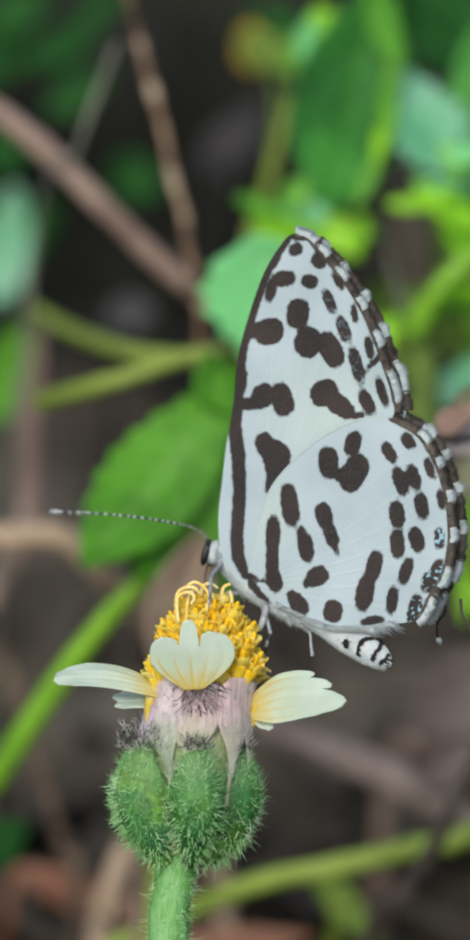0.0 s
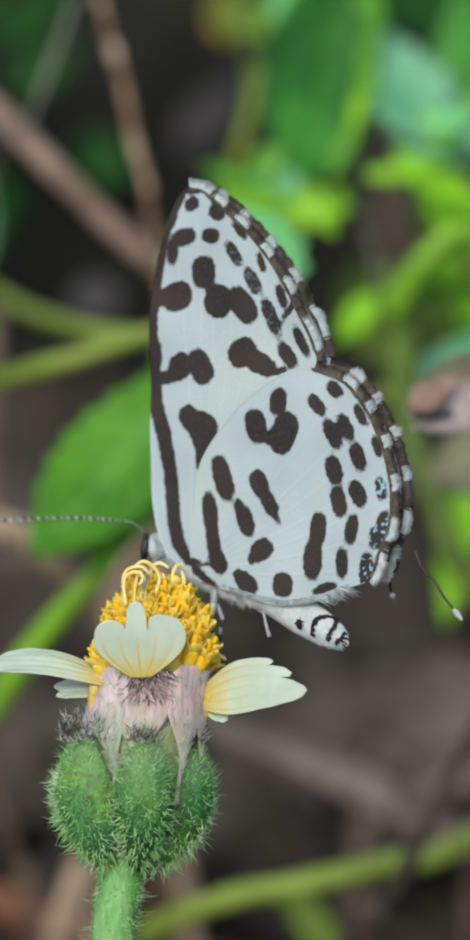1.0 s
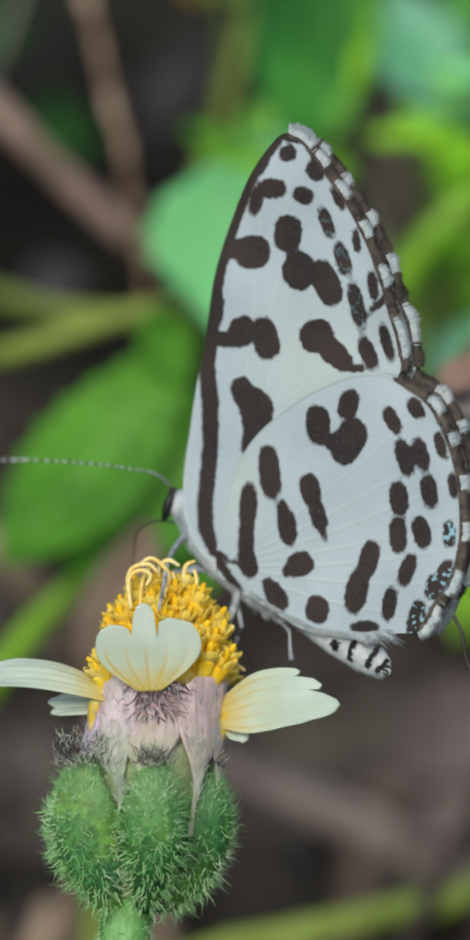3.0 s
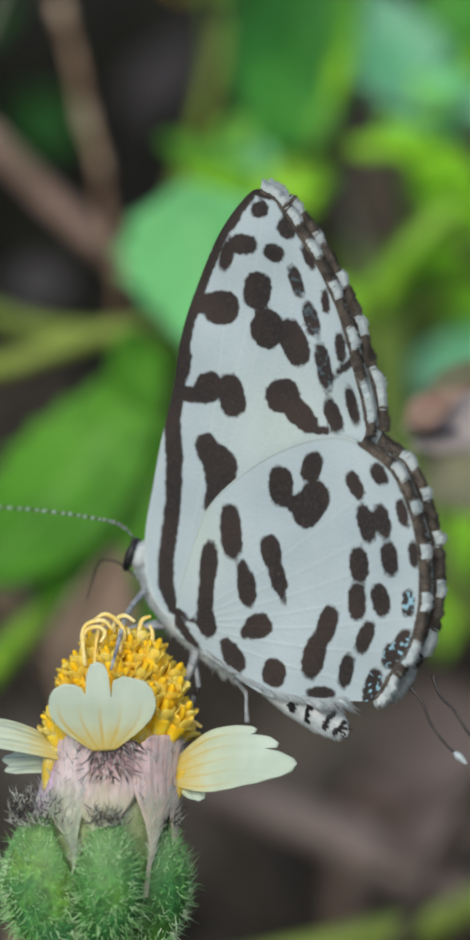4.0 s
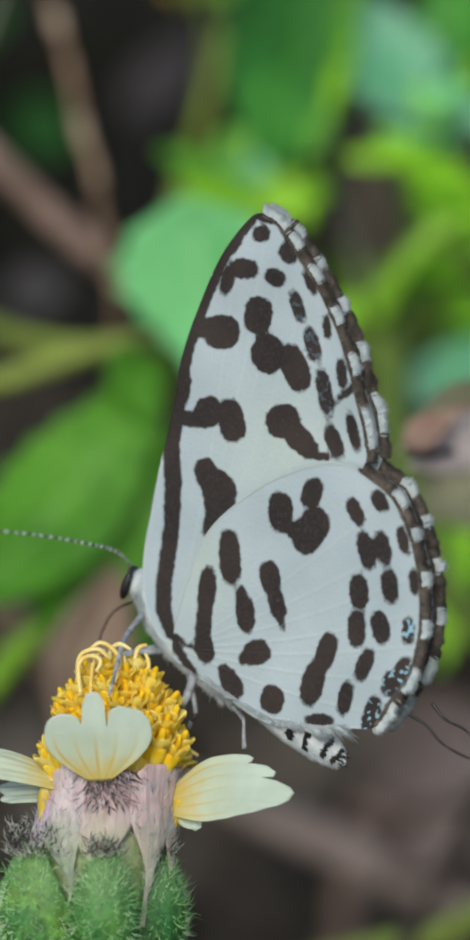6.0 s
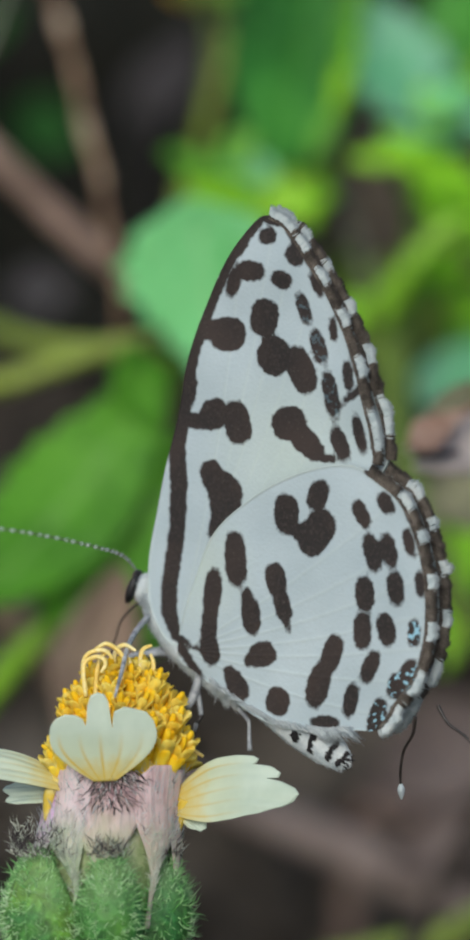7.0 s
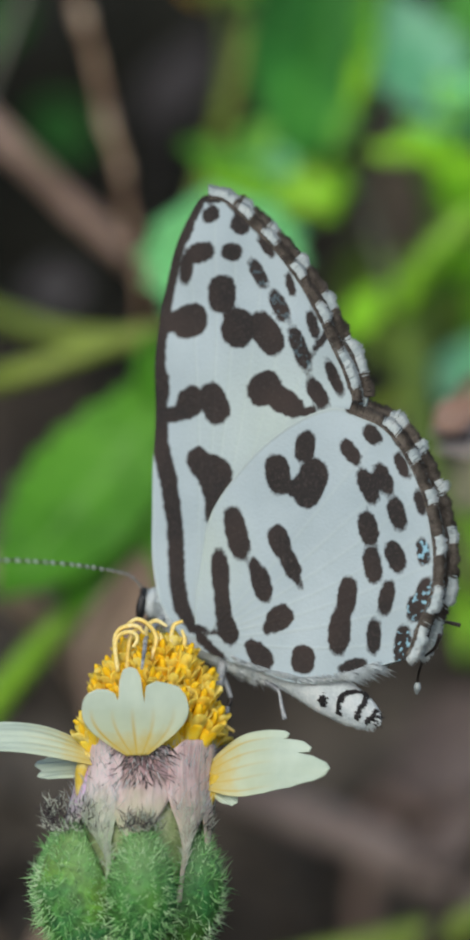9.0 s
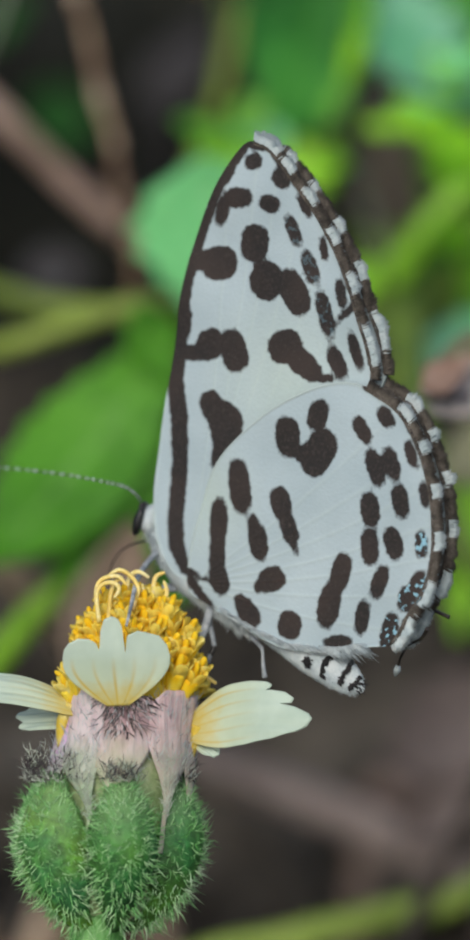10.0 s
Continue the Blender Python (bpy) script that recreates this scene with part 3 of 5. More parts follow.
    # the tubes below the side rays
    for rows in (((-1.75, -1.1, 2.15, 0.24), (-2.02, -1.05, 1.6, 0.22), (-2.1, -0.95, 0.8, 0.13)), ((2.3, -0.8, 1.45, 0.26), (2.15, -0.75, 1.0, 0.2), (2.05, -0.7, 0.5, 0.12))):
        bm = bmesh.new()
        tube(bm, [at(r[:3]) for r in rows], [r[3] for r in rows], 10, 5, 0.05)
        part("ray_tube", bm, TUBE, root, "yellow-green tube of a ray")

    # disc florets: a flared corolla with five blunt lobes round a golden anther tube
    bm = bmesh.new()
    tube(bm, [(0, 0, -0.8), (0, 0, -0.4), (0, 0, -0.05), (0, 0, 0.18)], [0.12, 0.17, 0.24, 0.27], 10, 2, slot=1)
    for k in range(5):
        a = 2 * math.pi * k / 5
        c, s = math.cos(a), math.sin(a)
        lobe = [(0.2, 0.15, 0.06), (0.25, 0.19, 0.24), (0.3, 0.18, 0.38), (0.35, 0.11, 0.46), (0.37, 0.03, 0.48)]
        rows = []
        for out, half, z in lobe:
            rows.append([bm.verts.new(Vector((out * c - h * s, out * s + h * c, z + lift)) * MM) for h, lift in ((-half, 0.05), (0, 0.0), (half, 0.05), (half, -0.02), (-half, -0.02))])
        for p, q in zip(rows, rows[1:]):
            for i in range(5):
                bm.faces.new((p[i], p[(i + 1) % 5], q[(i + 1) % 5], q[i])).smooth = True
        bm.faces.new(rows[-1])
    tube(bm, [(0, 0, 0.05), (0.01, 0, 0.35), (0.03, 0.01, 0.56), (0.05, 0.02, 0.66)], [0.13, 0.11, 0.1, 0.05], 8, 2, slot=1)
    first = part("disc_floret", bm, [FLORET, ANTHER], root)
    centre = (0.24, 0, 2.55)
    bm = bmesh.new()
    ball(bm, at(centre) + Vector((0, 0, -0.2)), (1.85, 1.5, 2.7), None, 24, 0.2)
    part("disc", bm, ANTHER, root)
    count = 120
    for k in range(count):
        ob = first if k == 0 else new("disc_floret", first.data)
        ob.parent = root
        f = (k + 0.5) / count
        a = k * 2.39996
        out = Vector((math.cos(a), math.sin(a), 0))
        p = at(centre) + Vector((1.95 * math.sqrt(f) * out.x, (1.7 if out.y > 0 else 1.4) * math.sqrt(f) * out.y, -0.1 + 2.8 * (1 - f ** 1.6)))
        p += Vector((rng.uniform(-.14, .14), rng.uniform(-.12, .12), rng.uniform(-.3, .3)))
        if out.y < 0:
            p.z = max(p.z, at(centre).z + 0.2)
        way = (out * (0.15 + 1.0 * f ** 1.5) + Vector((rng.uniform(-.25, .25), rng.uniform(-.25, .25), 1))).normalized()
        ob.matrix_basis = Matrix.Translation(p * MM) @ way.to_track_quat("Z", "Y").to_matrix().to_4x4() @ pose(0, 0, 0, 0, 0, rng.uniform(0, 360)) @ Matrix.Diagonal((*(rng.uniform(0.75, 1.2) for _ in range(3)), 1))
    # plump half-open florets low on the near side
    for x, y, z, lean_out, big in ((1.55, -1.5, 3.2, 0.25, 1.25), (1.95, -1.25, 3.0, 0.5, 1.2), (2.2, -0.9, 3.35, 0.6, 1.0), (1.25, -1.6, 3.75, 0.1, 1.0), (1.75, -1.35, 3.85, 0.35, 1.0), (2.0, -1.0, 4.1, 0.4, 1.0),
                                   (-1.62, -1.45, 3.15, -0.3, 1.2), (-1.8, -1.1, 2.75, -0.5, 1.1), (-1.45, -1.3, 3.7, -0.25, 1.0)):
        ob = new("disc_floret", first.data)
        ob.parent = root
        way = Vector((lean_out, -0.35, 1)).normalized()
        ob.matrix_basis = Matrix.Translation(at((x, y, z - 0.25)) * MM) @ way.to_track_quat("Z", "Y").to_matrix().to_4x4() @ pose(0, 0, 0, 0, 0, rng.uniform(0, 360)) @ Matrix.Diagonal((big, big, big, 1))
    # curled styles standing out of the florets
    for curl in (
        [(-0.96, -1.2, 5.3), (-0.96, -1.2, 5.81), (-0.77, -1.2, 6.13), (-0.3, -1.2, 6.22), (-0.01, -1.2, 5.96)],
        [(0.18, -0.8, 5.14), (0.38, -0.8, 5.8), (0.15, -0.8, 6.22), (-0.23, -0.8, 6.43), (-0.58, -0.8, 6.24)],
        [(-0.87, -1.4, 4.75), (-0.95, -1.4, 5.62), (-0.77, -1.4, 5.94), (-0.43, -1.4, 6.01), (-0.24, -1.4, 5.81), (-0.39, -1.4, 5.52)],
        [(-0.58, -1.0, 4.65), (-0.52, -1.0, 5.52), (-0.39, -1.0, 6.0), (-0.1, -1.0, 6.19)],
        [(-0.05, -0.4, 4.9), (0.0, -0.4, 5.52), (0.09, -0.4, 6.18), (0.38, -0.4, 6.39), (0.73, -0.4, 6.2)],
        [(0.5, -0.6, 4.9), (0.58, -0.6, 5.5), (0.5, -0.6, 6.0)],
        [(0.8, -0.2, 5.0), (0.86, -0.2, 5.8), (0.96, -0.2, 6.24), (1.25, -0.2, 6.37)],
        [(1.1, -0.2, 5.0), (1.3, -0.2, 5.7), (1.2, -0.2, 6.1)],
        [(2.36, 0, 3.13), (2.62, -0.2, 2.98), (2.88, -0.2, 2.82)],
    ):
        bm = bmesh.new()
        tube(bm, [at(p) for p in curl], [0.075] * (len(curl) - 1) + [0.05], 8, 5)
        part("style", bm, STYLE, root, "curled yellow style")
    return root


bloom = flower()


# ---- the butterfly, built round its thorax: x towards its tail, z up its wings, y through it ----
FORE_EDGE = ((-0.09, 0.14), (-1.16, 1.14), (-1.5, 2.46), (-1.48, 4.27), (-1.36, 5.99), (-1.22, 7.51), (-1.14, 8.92), (-0.87, 10.56), (-0.4, 12.16), (0.25, 13.55),
             (0.87, 14.4), (1.41, 14.57), (2, 14.3), (2.66, 13.71), (3.34, 13.03), (4.01, 12.26), (4.66, 11.32), (5.2, 10.36), (5.66, 9.38), (6.08, 8.4), (6.21, 7.35),
             (5.24, 5.95), (3.18, 3.52), (1.2, 1.08))
HIND_EDGE = ((0.13, 0.05), (0.37, 2.3), (0.96, 4.19), (2.47, 5.79), (4.31, 6.91), (5.82, 7.24), (6.98, 6.99), (7.8, 6.38), (8.39, 5.5), (8.83, 4.52),
             (9.11, 3.5), (9.25, 2.56), (9.23, 1.67), (8.99, 0.76), (8.53, -0.07), (8.01, -0.95), (7.02, -1.08), (5.74, -1.47), (3.94, -1.55), (2.31, -1.04), (0.99, -0.55))
# marks: middle, half length, half width, turn
COSTAL_MARKS = ((1.17, 13.79, 0.33, 0.27, 15), (0.76, 12.59, 0.53, 0.33, 6), (0.18, 12.12, 0.51, 0.26, 80), (-0.53, 11.71, 0.5, 0.2, 76), (0.19, 10.42, 0.65, 0.55, 12), (-0.76, 10.38, 0.72, 0.35, 13), (-0.67, 7.43, 0.58, 0.26, 1),
                (0.09, 7.79, 0.54, 0.5, 27), (0.96, 7.68, 0.71, 0.5, 112), (0.31, 5.83, 0.49, 0.43, 124), (0.86, 5.42, 0.64, 0.57, 150), (1.11, 5, 0.45, 0.35, 17), (0.61, 5.02, 0.66, 0.27, 111), (0.76, 4.4, 0.57, 0.26, 73), (-1.1, 8.33, 0.67, 0.44, 84), (0.24, 13.25, 0.42, 0.21, 58))
FORE_MARKS = ((1.93, 12.52, 0.39, 0.3, 174), (2.28, 13.37, 0.38, 0.3, 151), (1.43, 11.19, 0.62, 0.53, 84), (1.96, 10.06, 0.64, 0.62, 68), (3.02, 9.8, 0.81, 0.49, 125), 
              (3.98, 11.28, 0.38, 0.16, 105), (4.75, 9.93, 0.5, 0.2, 109), (2.85, 8.03, 0.65, 0.54, 18), (3.51, 7.6, 0.61, 0.42, 152), (3.94, 7.32, 0.34, 0.3, 8), (4.37, 7.19, 0.44, 0.14, 6), (4.76, 7.75, 0.58, 0.29, 124),
              (5.41, 8.19, 0.65, 0.22, 111), (5.16, 9.51, 0.69, 0.12, 43), (3.18, 12.58, 0.43, 0.17, 129))
FORE_RIM = ((1.2, 14.41, 0.57, 0.24, 175), (2.09, 13.96, 0.47, 0.17, 135), (2.88, 13.26, 0.55, 0.15, 132), (3.67, 12.45, 0.58, 0.13, 129), (4.4, 11.46, 0.66, 0.13, 123), (5.03, 10.42, 0.61, 0.11, 117), (5.54, 9.35, 0.65, 0.11, 116), (6.03, 8.09, 0.73, 0.13, 105))
HIND_MARKS = ((1.8, 3.41, 0.91, 0.41, 103), (1.1, 2.17, 0.79, 0.34, 92), (1.15, 1.09, 0.71, 0.31, 93), (1.3, 0.32, 0.52, 0.36, 114), (2.64, 1.73, 0.62, 0.36, 105), (2.41, 2.25, 0.35, 0.23, 108), (3.36, 3.06, 0.54, 0.38, 114), (3.71, 2.33, 0.58, 0.31, 116), (3.97, 1.77, 0.35, 0.13, 114),
              (3.24, 0.59, 0.5, 0.41, 25), (2.85, 0.32, 0.27, 0.21, 27), (2.15, -0.28, 0.27, 0.23, 129), (2.48, -0.6, 0.55, 0.38, 133), (4.04, -0.77, 0.47, 0.42, 84), (3.4, 5.21, 0.66, 0.45, 97), (3.96, 4.74, 0.31, 0.27, 21), (4.57, 4.84, 0.82, 0.57, 64), (4.44, 6.03, 0.52, 0.37, 76),
              )
HIND_MARKS_LOW = ((6.05, 5.76, 0.5, 0.26, 130), (6.84, 6.27, 0.39, 0.26, 132), (6.63, 4.61, 0.63, 0.31, 118), (6.92, 4.74, 0.35, 0.31, 21), (7.22, 4.8, 0.57, 0.29, 118), (7.89, 5.19, 0.48, 0.2, 117), (6.59, 3.28, 0.59, 0.35, 105), (6.7, 2.12, 0.62, 0.33, 98), (7.66, 3.66, 0.56, 0.31, 105), (8.48, 3.99, 0.4, 0.18, 105), (7.52, 2.31, 0.55, 0.33, 114), (7.16, 1.03, 0.58, 0.28, 75),
                  (5.74, 1.15, 0.64, 0.37, 79), (5.41, 0.05, 0.76, 0.41, 80), (6.62, -0.17, 0.59, 0.26, 85), (5.82, -1.13, 0.53, 0.27, 11), (0.25, 0.14, 0.44, 0.18, 141), (0.67, -0.28, 0.44, 0.15, 141), (0.22, 0.43, 0.33, 0.11, 157), (0.89, -0.41, 0.32, 0.09, 146), (0.85, 0.26, 0.3, 0.08, 167))
BLUE_MARKS = ((8.54, 2.4, 0.44, 0.24, 99), (8.5, 1.0, 0.6, 0.3, 72), (8.2, 0.6, 0.42, 0.34, 84), (7.62, -0.5, 0.64, 0.3, 78))

# marks of the fore wing that are faded with pale scales
FADED_MARKS = ((2.82, 11.76, 0.52, 0.24, 118), (3.53, 10.65, 0.58, 0.27, 118), (4.22, 9.23, 0.77, 0.29, 111))
# white patches of the fringes: middle, half length
FORE_PATCHES = ((1.3, 14.3, 0.78), (2.45, 13.75, 0.3), (3.4, 12.95, 0.36), (4.3, 11.75, 0.33), (5.12, 10.3, 0.36), (5.9, 8.4, 0.66))
HIND_PATCHES = ((7.45, 6.32, 0.32), (8.2, 5.42, 0.22), (8.76, 4.1, 0.24), (8.98, 2.56, 0.3), (8.9, 0.85, 0.46), (8.1, -0.6, 0.8))


def nearness(x, z, marks):
    """How far outside the nearest mark (x, z) lies, in millimetres; below zero within."""
    best = np.full(x.shape, 9.0)
    for cx, cz, a, b, turn in marks:
        c, s = math.cos(radians(turn)), math.sin(radians(turn))
        u, v = ((x - cx) * c + (z - cz) * s) / a, ((z - cz) * c - (x - cx) * s) / b
        d = ((np.abs(u) ** 2.5 + np.abs(v) ** 2.5) ** (1 / 2.5) - 1) * min(a, b)
        k = 0.09
        h = np.clip(0.5 + 0.5 * (best - d) / k, 0, 1)
        best = best * (1 - h) + d * h - k * h * (1 - h)
    return best


def wing(name, parent, edge, marks, blues, rim, streak, veins, depth, camber, tint, label, patches, inset, reach, glow=1.0, drift=(0, 0)):
    """A wing as a thin double sheet fanned out from its root, with its marks as a field on the vertices.
    rim: stretch of the edge, in corners, that is dark and fringed; streak: (x, z, radius) along a dark line;
    patches: middle and half length of the white patches of the fringe; inset: how deep the fringe sits in the outline."""
    full = [v for v in spline([(*p, 0) for p in edge], 14, True)]
    n = len(full)
    rings = 72
    root = full[0].lerp(full[n // 2], 0.02)
    lo, hi = rim
    outline = []
    for i, v in enumerate(full):
        way = full[(i + 1) % n] - full[i - 1]
        out = Vector((way[1], -way[0], 0)).normalized()
        if out.dot(v - root) < 0:
            out = -out
        c = i / 14
        outline.append(v - out * (inset * eased(c, lo - 0.6, lo + 0.6) * eased(hi + 0.6 - c, 0, 1.2)))
    ox, oz = np.array([v[0] for v in outline]), np.array([v[1] for v in outline])
    share = np.linspace(0, 1, rings + 1)[1:, None]
    # nearer the edge the rings lie closer
    share = 1 - (1 - share) ** 1.25
    x = root[0] + share * (ox - root[0])
    z = root[1] + share * (oz - root[1])
    mark = nearness(x, z, marks + blues)
    blue = glow * np.clip(-nearness(x, z, blues) / 0.05 + 0.5, 0, 1) if blues else np.zeros(x.shape)
    if streak:
        for (ax, az, ar), (bx, bz, br) in zip(streak, streak[1:]):
            t = np.clip(((x - ax) * (bx - ax) + (z - az) * (bz - az)) / ((bx - ax) ** 2 + (bz - az) ** 2), 0, 1)
            mark = np.minimum(mark, np.hypot(x - ax - t * (bx - ax), z - az - t * (bz - az)) - ar - t * (br - ar))
    inside = np.arange(n) / 14.0
    on_rim = (inside >= lo) & (inside <= hi)
    rx, rz = ox[on_rim], oz[on_rim]
    gap = np.sqrt(((x[:, :, None] - rx) ** 2 + (z[:, :, None] - rz) ** 2).min(axis=2))
    scallop = 0.06 + 0.1 * (1 - np.abs(np.sin(np.arctan2(z - root[1], x - root[0]) * 13.5 + 0.4))) ** 1.5
    mark = np.minimum(mark, gap - scallop)
    # veins run from the root to corners of the edge
    vein = np.zeros(x.shape)
    for k in veins:
        tx, tz = outline[int(k * 14) % n][0], outline[int(k * 14) % n][1]
        dx, dz = tx - root[0], tz - root[1]
        ln = math.hypot(dx, dz)
        off = ((x - root[0]) * dz - (z - root[1]) * dx) / ln
        along = ((x - root[0]) * dx + (z - root[1]) * dz) / ln
        bend = 0.25 * np.sin(along / ln * math.pi)
        vein = np.maximum(vein, np.exp(-((off - bend) / 0.05) ** 2) * (along > 0))
    # paler along the very edge
    vein = np.maximum(vein, 3.5 * np.exp(-((1 - share) * np.hypot(ox - root[0], oz - root[1]) / 0.08) ** 2))
    lit = np.clip(1 - np.hypot(x - tint[0], z - tint[1]) / tint[2], 0, 1)
    cup = camber * np.sin(np.clip(np.hypot(x - root[0], z - root[1]) / 12, 0, 1) * math.pi)
    ripple = np.array([[noise.noise((a * 0.5, b * 0.5, depth)) for a, b in zip(r1, r2)] for r1, r2 in zip(x, z)]) * 0.12
    verts, faces = [], []
    for offset in (-0.03, 0.03):
        y = depth + cup + ripple * share + offset - 0.012 * vein * (1 if offset < 0 else -1)
        verts.append((root[0], depth + offset, root[1]))
        verts += [(a, b, c) for a, b, c in zip(x.ravel(), y.ravel(), z.ravel())]
    size = 1 + rings * n
    for shell in (0, 1):
        first = shell * size
        for k in range(n):
            j = (k + 1) % n
            tri = (first, first + 1 + k, first + 1 + j)
            faces.append(tri if shell else tri[::-1])
            for i in range(rings - 1):
                a, b = first + 1 + i * n, first + 1 + (i + 1) * n
                quad = (a + k, b + k, b + j, a + j)
                faces.append(quad if shell else quad[::-1])
    last = 1 + (rings - 1) * n
    for k in range(n):
        j = (k + 1) % n
        faces.append((last + k, last + j, size + last + j, size + last + k))
    me = bpy.data.meshes.new(name)
    me.from_pydata([(a * MM, b * MM, c * MM) for a, b, c in verts], [], faces)
    for key, grid in (("mark", mark), ("blue", blue), ("vein", vein), ("tint", lit)):
        values = np.concatenate([[grid[0].mean()], grid.ravel()])
        layer = me.attributes.new(key, "FLOAT", "POINT")
        layer.data.foreach_set("value", np.concatenate([values, values]).astype(np.float32))
    me.polygons.foreach_set("use_smooth", [True] * len(me.polygons))
    me.materials.append(WING)
    me.update()
    ob = new(name, me)
    ob.parent = parent
    tagged(ob, label)
    # fringe of scales along the rim
    bm = bmesh.new()
    rng = random.Random(len(edge) + int(depth * 10))
    steps = int((hi - lo) * 230)
    for s in range(steps):
        c = lo + (hi - lo) * (s + rng.random()) / steps
        i = int(c * 14) % n
        p, q = outline[i], outline[(i + 1) % n]
        f = c * 14 % 1
        here = p.lerp(q, f)
        way = (q - p).normalized()
        out = Vector((way[1], -way[0], 0))
        if out.dot(here - root) < 0:
            out = -out
        near = max(1 - math.hypot(here[0] - px - drift[0], here[1] - pz - drift[1]) / half for px, pz, half in patches)
        white = near + rng.uniform(-0.16, 0.16) > 0
        ragged = 0.9 + 0.28 * noise.noise((c * 4.1, depth * 9, len(edge)))
        low_tuft = 0.85 if len(edge) > 22 and c < 12 else 1.0
        long = reach * low_tuft * ragged * (rng.uniform(0.94, 1.1) * (0.75 + 0.45 * min(max(near, 0), 0.6)) if white else rng.uniform(0.66, 0.98))
        y = depth + rng.uniform(-0.04, 0.04)
        j = min(i, n - 1)
        y += float(cup[-1, j] + ripple[-1, j])
        a = Vector((here[0], y, here[1])) - Vector((out[0], 0, out[1])) * 0.1
        b = a + Vector((out[0] + rng.uniform(-.1, .1), rng.uniform(-.12, .12), out[1] + rng.uniform(-.1, .1))).normalized() * (long + 0.1)
        if white:
            hair(bm, a.lerp(b, rng.uniform(0.24, 0.34)), b + Vector((rng.uniform(-.05, .05), 0, rng.uniform(-.05, .05))), 0.045, slot=1)
            b = a.lerp(b, 0.4)
        hair(bm, a, b, 0.055, slot=0)
    part("fringe", bm, [FRINGE_DARK, FRINGE_WHITE], ob, "fringe of brown and white scales", "stuff")
    return ob


def butterfly():
    root = thing("butterfly", (2.1, 1.5, 6.2), "white butterfly with brown-black spots, wings closed, feeding", "butterfly")
    rng = random.Random(9)
    streak = ((0.79, 14.25) + (0.16,), (0.09, 13.03) + (0.17,), (-0.54, 11.32) + (0.17,), (-0.89, 9.76) + (0.19,), (-1.03, 8.15) + (0.23,), (-1.1, 6.54) + (0.3,), (-0.86, 5.4) + (0.33,),
              (-0.67, 3.85) + (0.31,), (-0.65, 2.05) + (0.3,), (-0.5, 1.19) + (0.3,), (-0.1, 0.48) + (0.2,))
    tear = ((5.2, 9.55, 0.56, 0.085, 46),)
    fore = COSTAL_MARKS + FORE_MARKS + FORE_RIM + tear
    hind = HIND_MARKS + HIND_MARKS_LOW
    tint = (*(3.06, 6.85), 3.5)
    spotted = "white wing underside with brown-black spots and streaks"
    fore_veins, hind_veins = (11, 12.5, 14, 15.5, 17, 18.5, 20, 9), (6.5, 8, 9.2, 10.4, 11.6, 13, 14.5)
    hind_tint = (0.54, 2.92, 2.2)
    wing("fore_wing", root, FORE_EDGE, fore, FADED_MARKS, (10.35, 20), streak, fore_veins, 0.0, 0.12, tint, spotted, FORE_PATCHES, 0.2, 0.38, 0.16)
    near_hind = wing("hind_wing", root, HIND_EDGE, hind, BLUE_MARKS, (5.2, 15.3), (), hind_veins, -0.16, -0.1, hind_tint, spotted, HIND_PATCHES, 0.25, 0.42)
    far = wing("fore_wing", root, FORE_EDGE, fore, FADED_MARKS, (10.35, 20), streak, fore_veins, 0.5, -0.05, tint, spotted, FORE_PATCHES, 0.2, 0.38, 0.16, (-0.12, 0.26))
    # the far wings stand a little out behind the near ones
    apex = Matrix.Translation((1.2 * MM, 0, 14.5 * MM))
    far.matrix_basis = apex @ pose(0, 0, 0, 0, -2.0) @ apex.inverted()
    far = wing("hind_wing", root, HIND_EDGE, hind, BLUE_MARKS, (5.2, 15.3), (), hind_veins, 0.56, 0.1, hind_tint, spotted, HIND_PATCHES, 0.25, 0.42, drift=(-0.14, 0.22))
    far.matrix_basis = pose(0.02 * MM, 0, 0.12 * MM)

    # thorax and its fur
    bm = bmesh.new()
    trunk = ((-1.57, 0.45, 1.5), (-0.93, 0.45, 0.7), (-0.02, 0.45, -0.01), (1.14, 0.45, -0.64), (2.21, 0.45, -1.1))
    tube(bm, trunk, [0.3, 0.44, 0.5, 0.44, 0.36], 14, 5, 0.12)
    thorax = part("thorax", bm, FUR, root, "thorax with white fur")
    bm = bmesh.new()
    line = spline(trunk, 40)
    for k in range(1500):
        p = rng.choice(line)
        a = rng.uniform(0, 2 * math.pi)
        out = Vector((0.45 * math.cos(a) - 0.2, math.sin(a), -0.75 * abs(math.cos(a)) + rng.uniform(-.2, .5)))
        out.normalize()
        a = p + out * 0.36
        hair(bm, a, a + (out + Vector((0.9, 0, -0.35))).normalized() * (rng.uniform(0.12, 0.34) + 0.2 * (rng.random() < 0.08)), 0.017, slot=1 if rng.random() < 0.07 else 0)
    part("fur", bm, [FUR, LEG_GREY], thorax, "white fur", "stuff")

    # abdomen with dark bars along its side
    bm = bmesh.new()
    belly = [Vector(p) for p in ((1.7, 0.3, -0.78), (2.6, 0.28, -0.82), (3.3, 0.28, -0.95), (4.5, 0.28, -1.4), (5.55, 0.28, -1.83), (6.15, 0.28, -2.08), (6.5, 0.29, -2.24), (6.7, 0.3, -2.33))]
    girth = [0.36, 0.5, 0.62, 0.72, 0.64, 0.5, 0.3, 0.06]
    tube(bm, belly, girth, 20, 6, 0.03)
    for v in bm.verts:
        v.co.y = (0.28 + (v.co.y / MM - 0.28) * 0.52) * MM
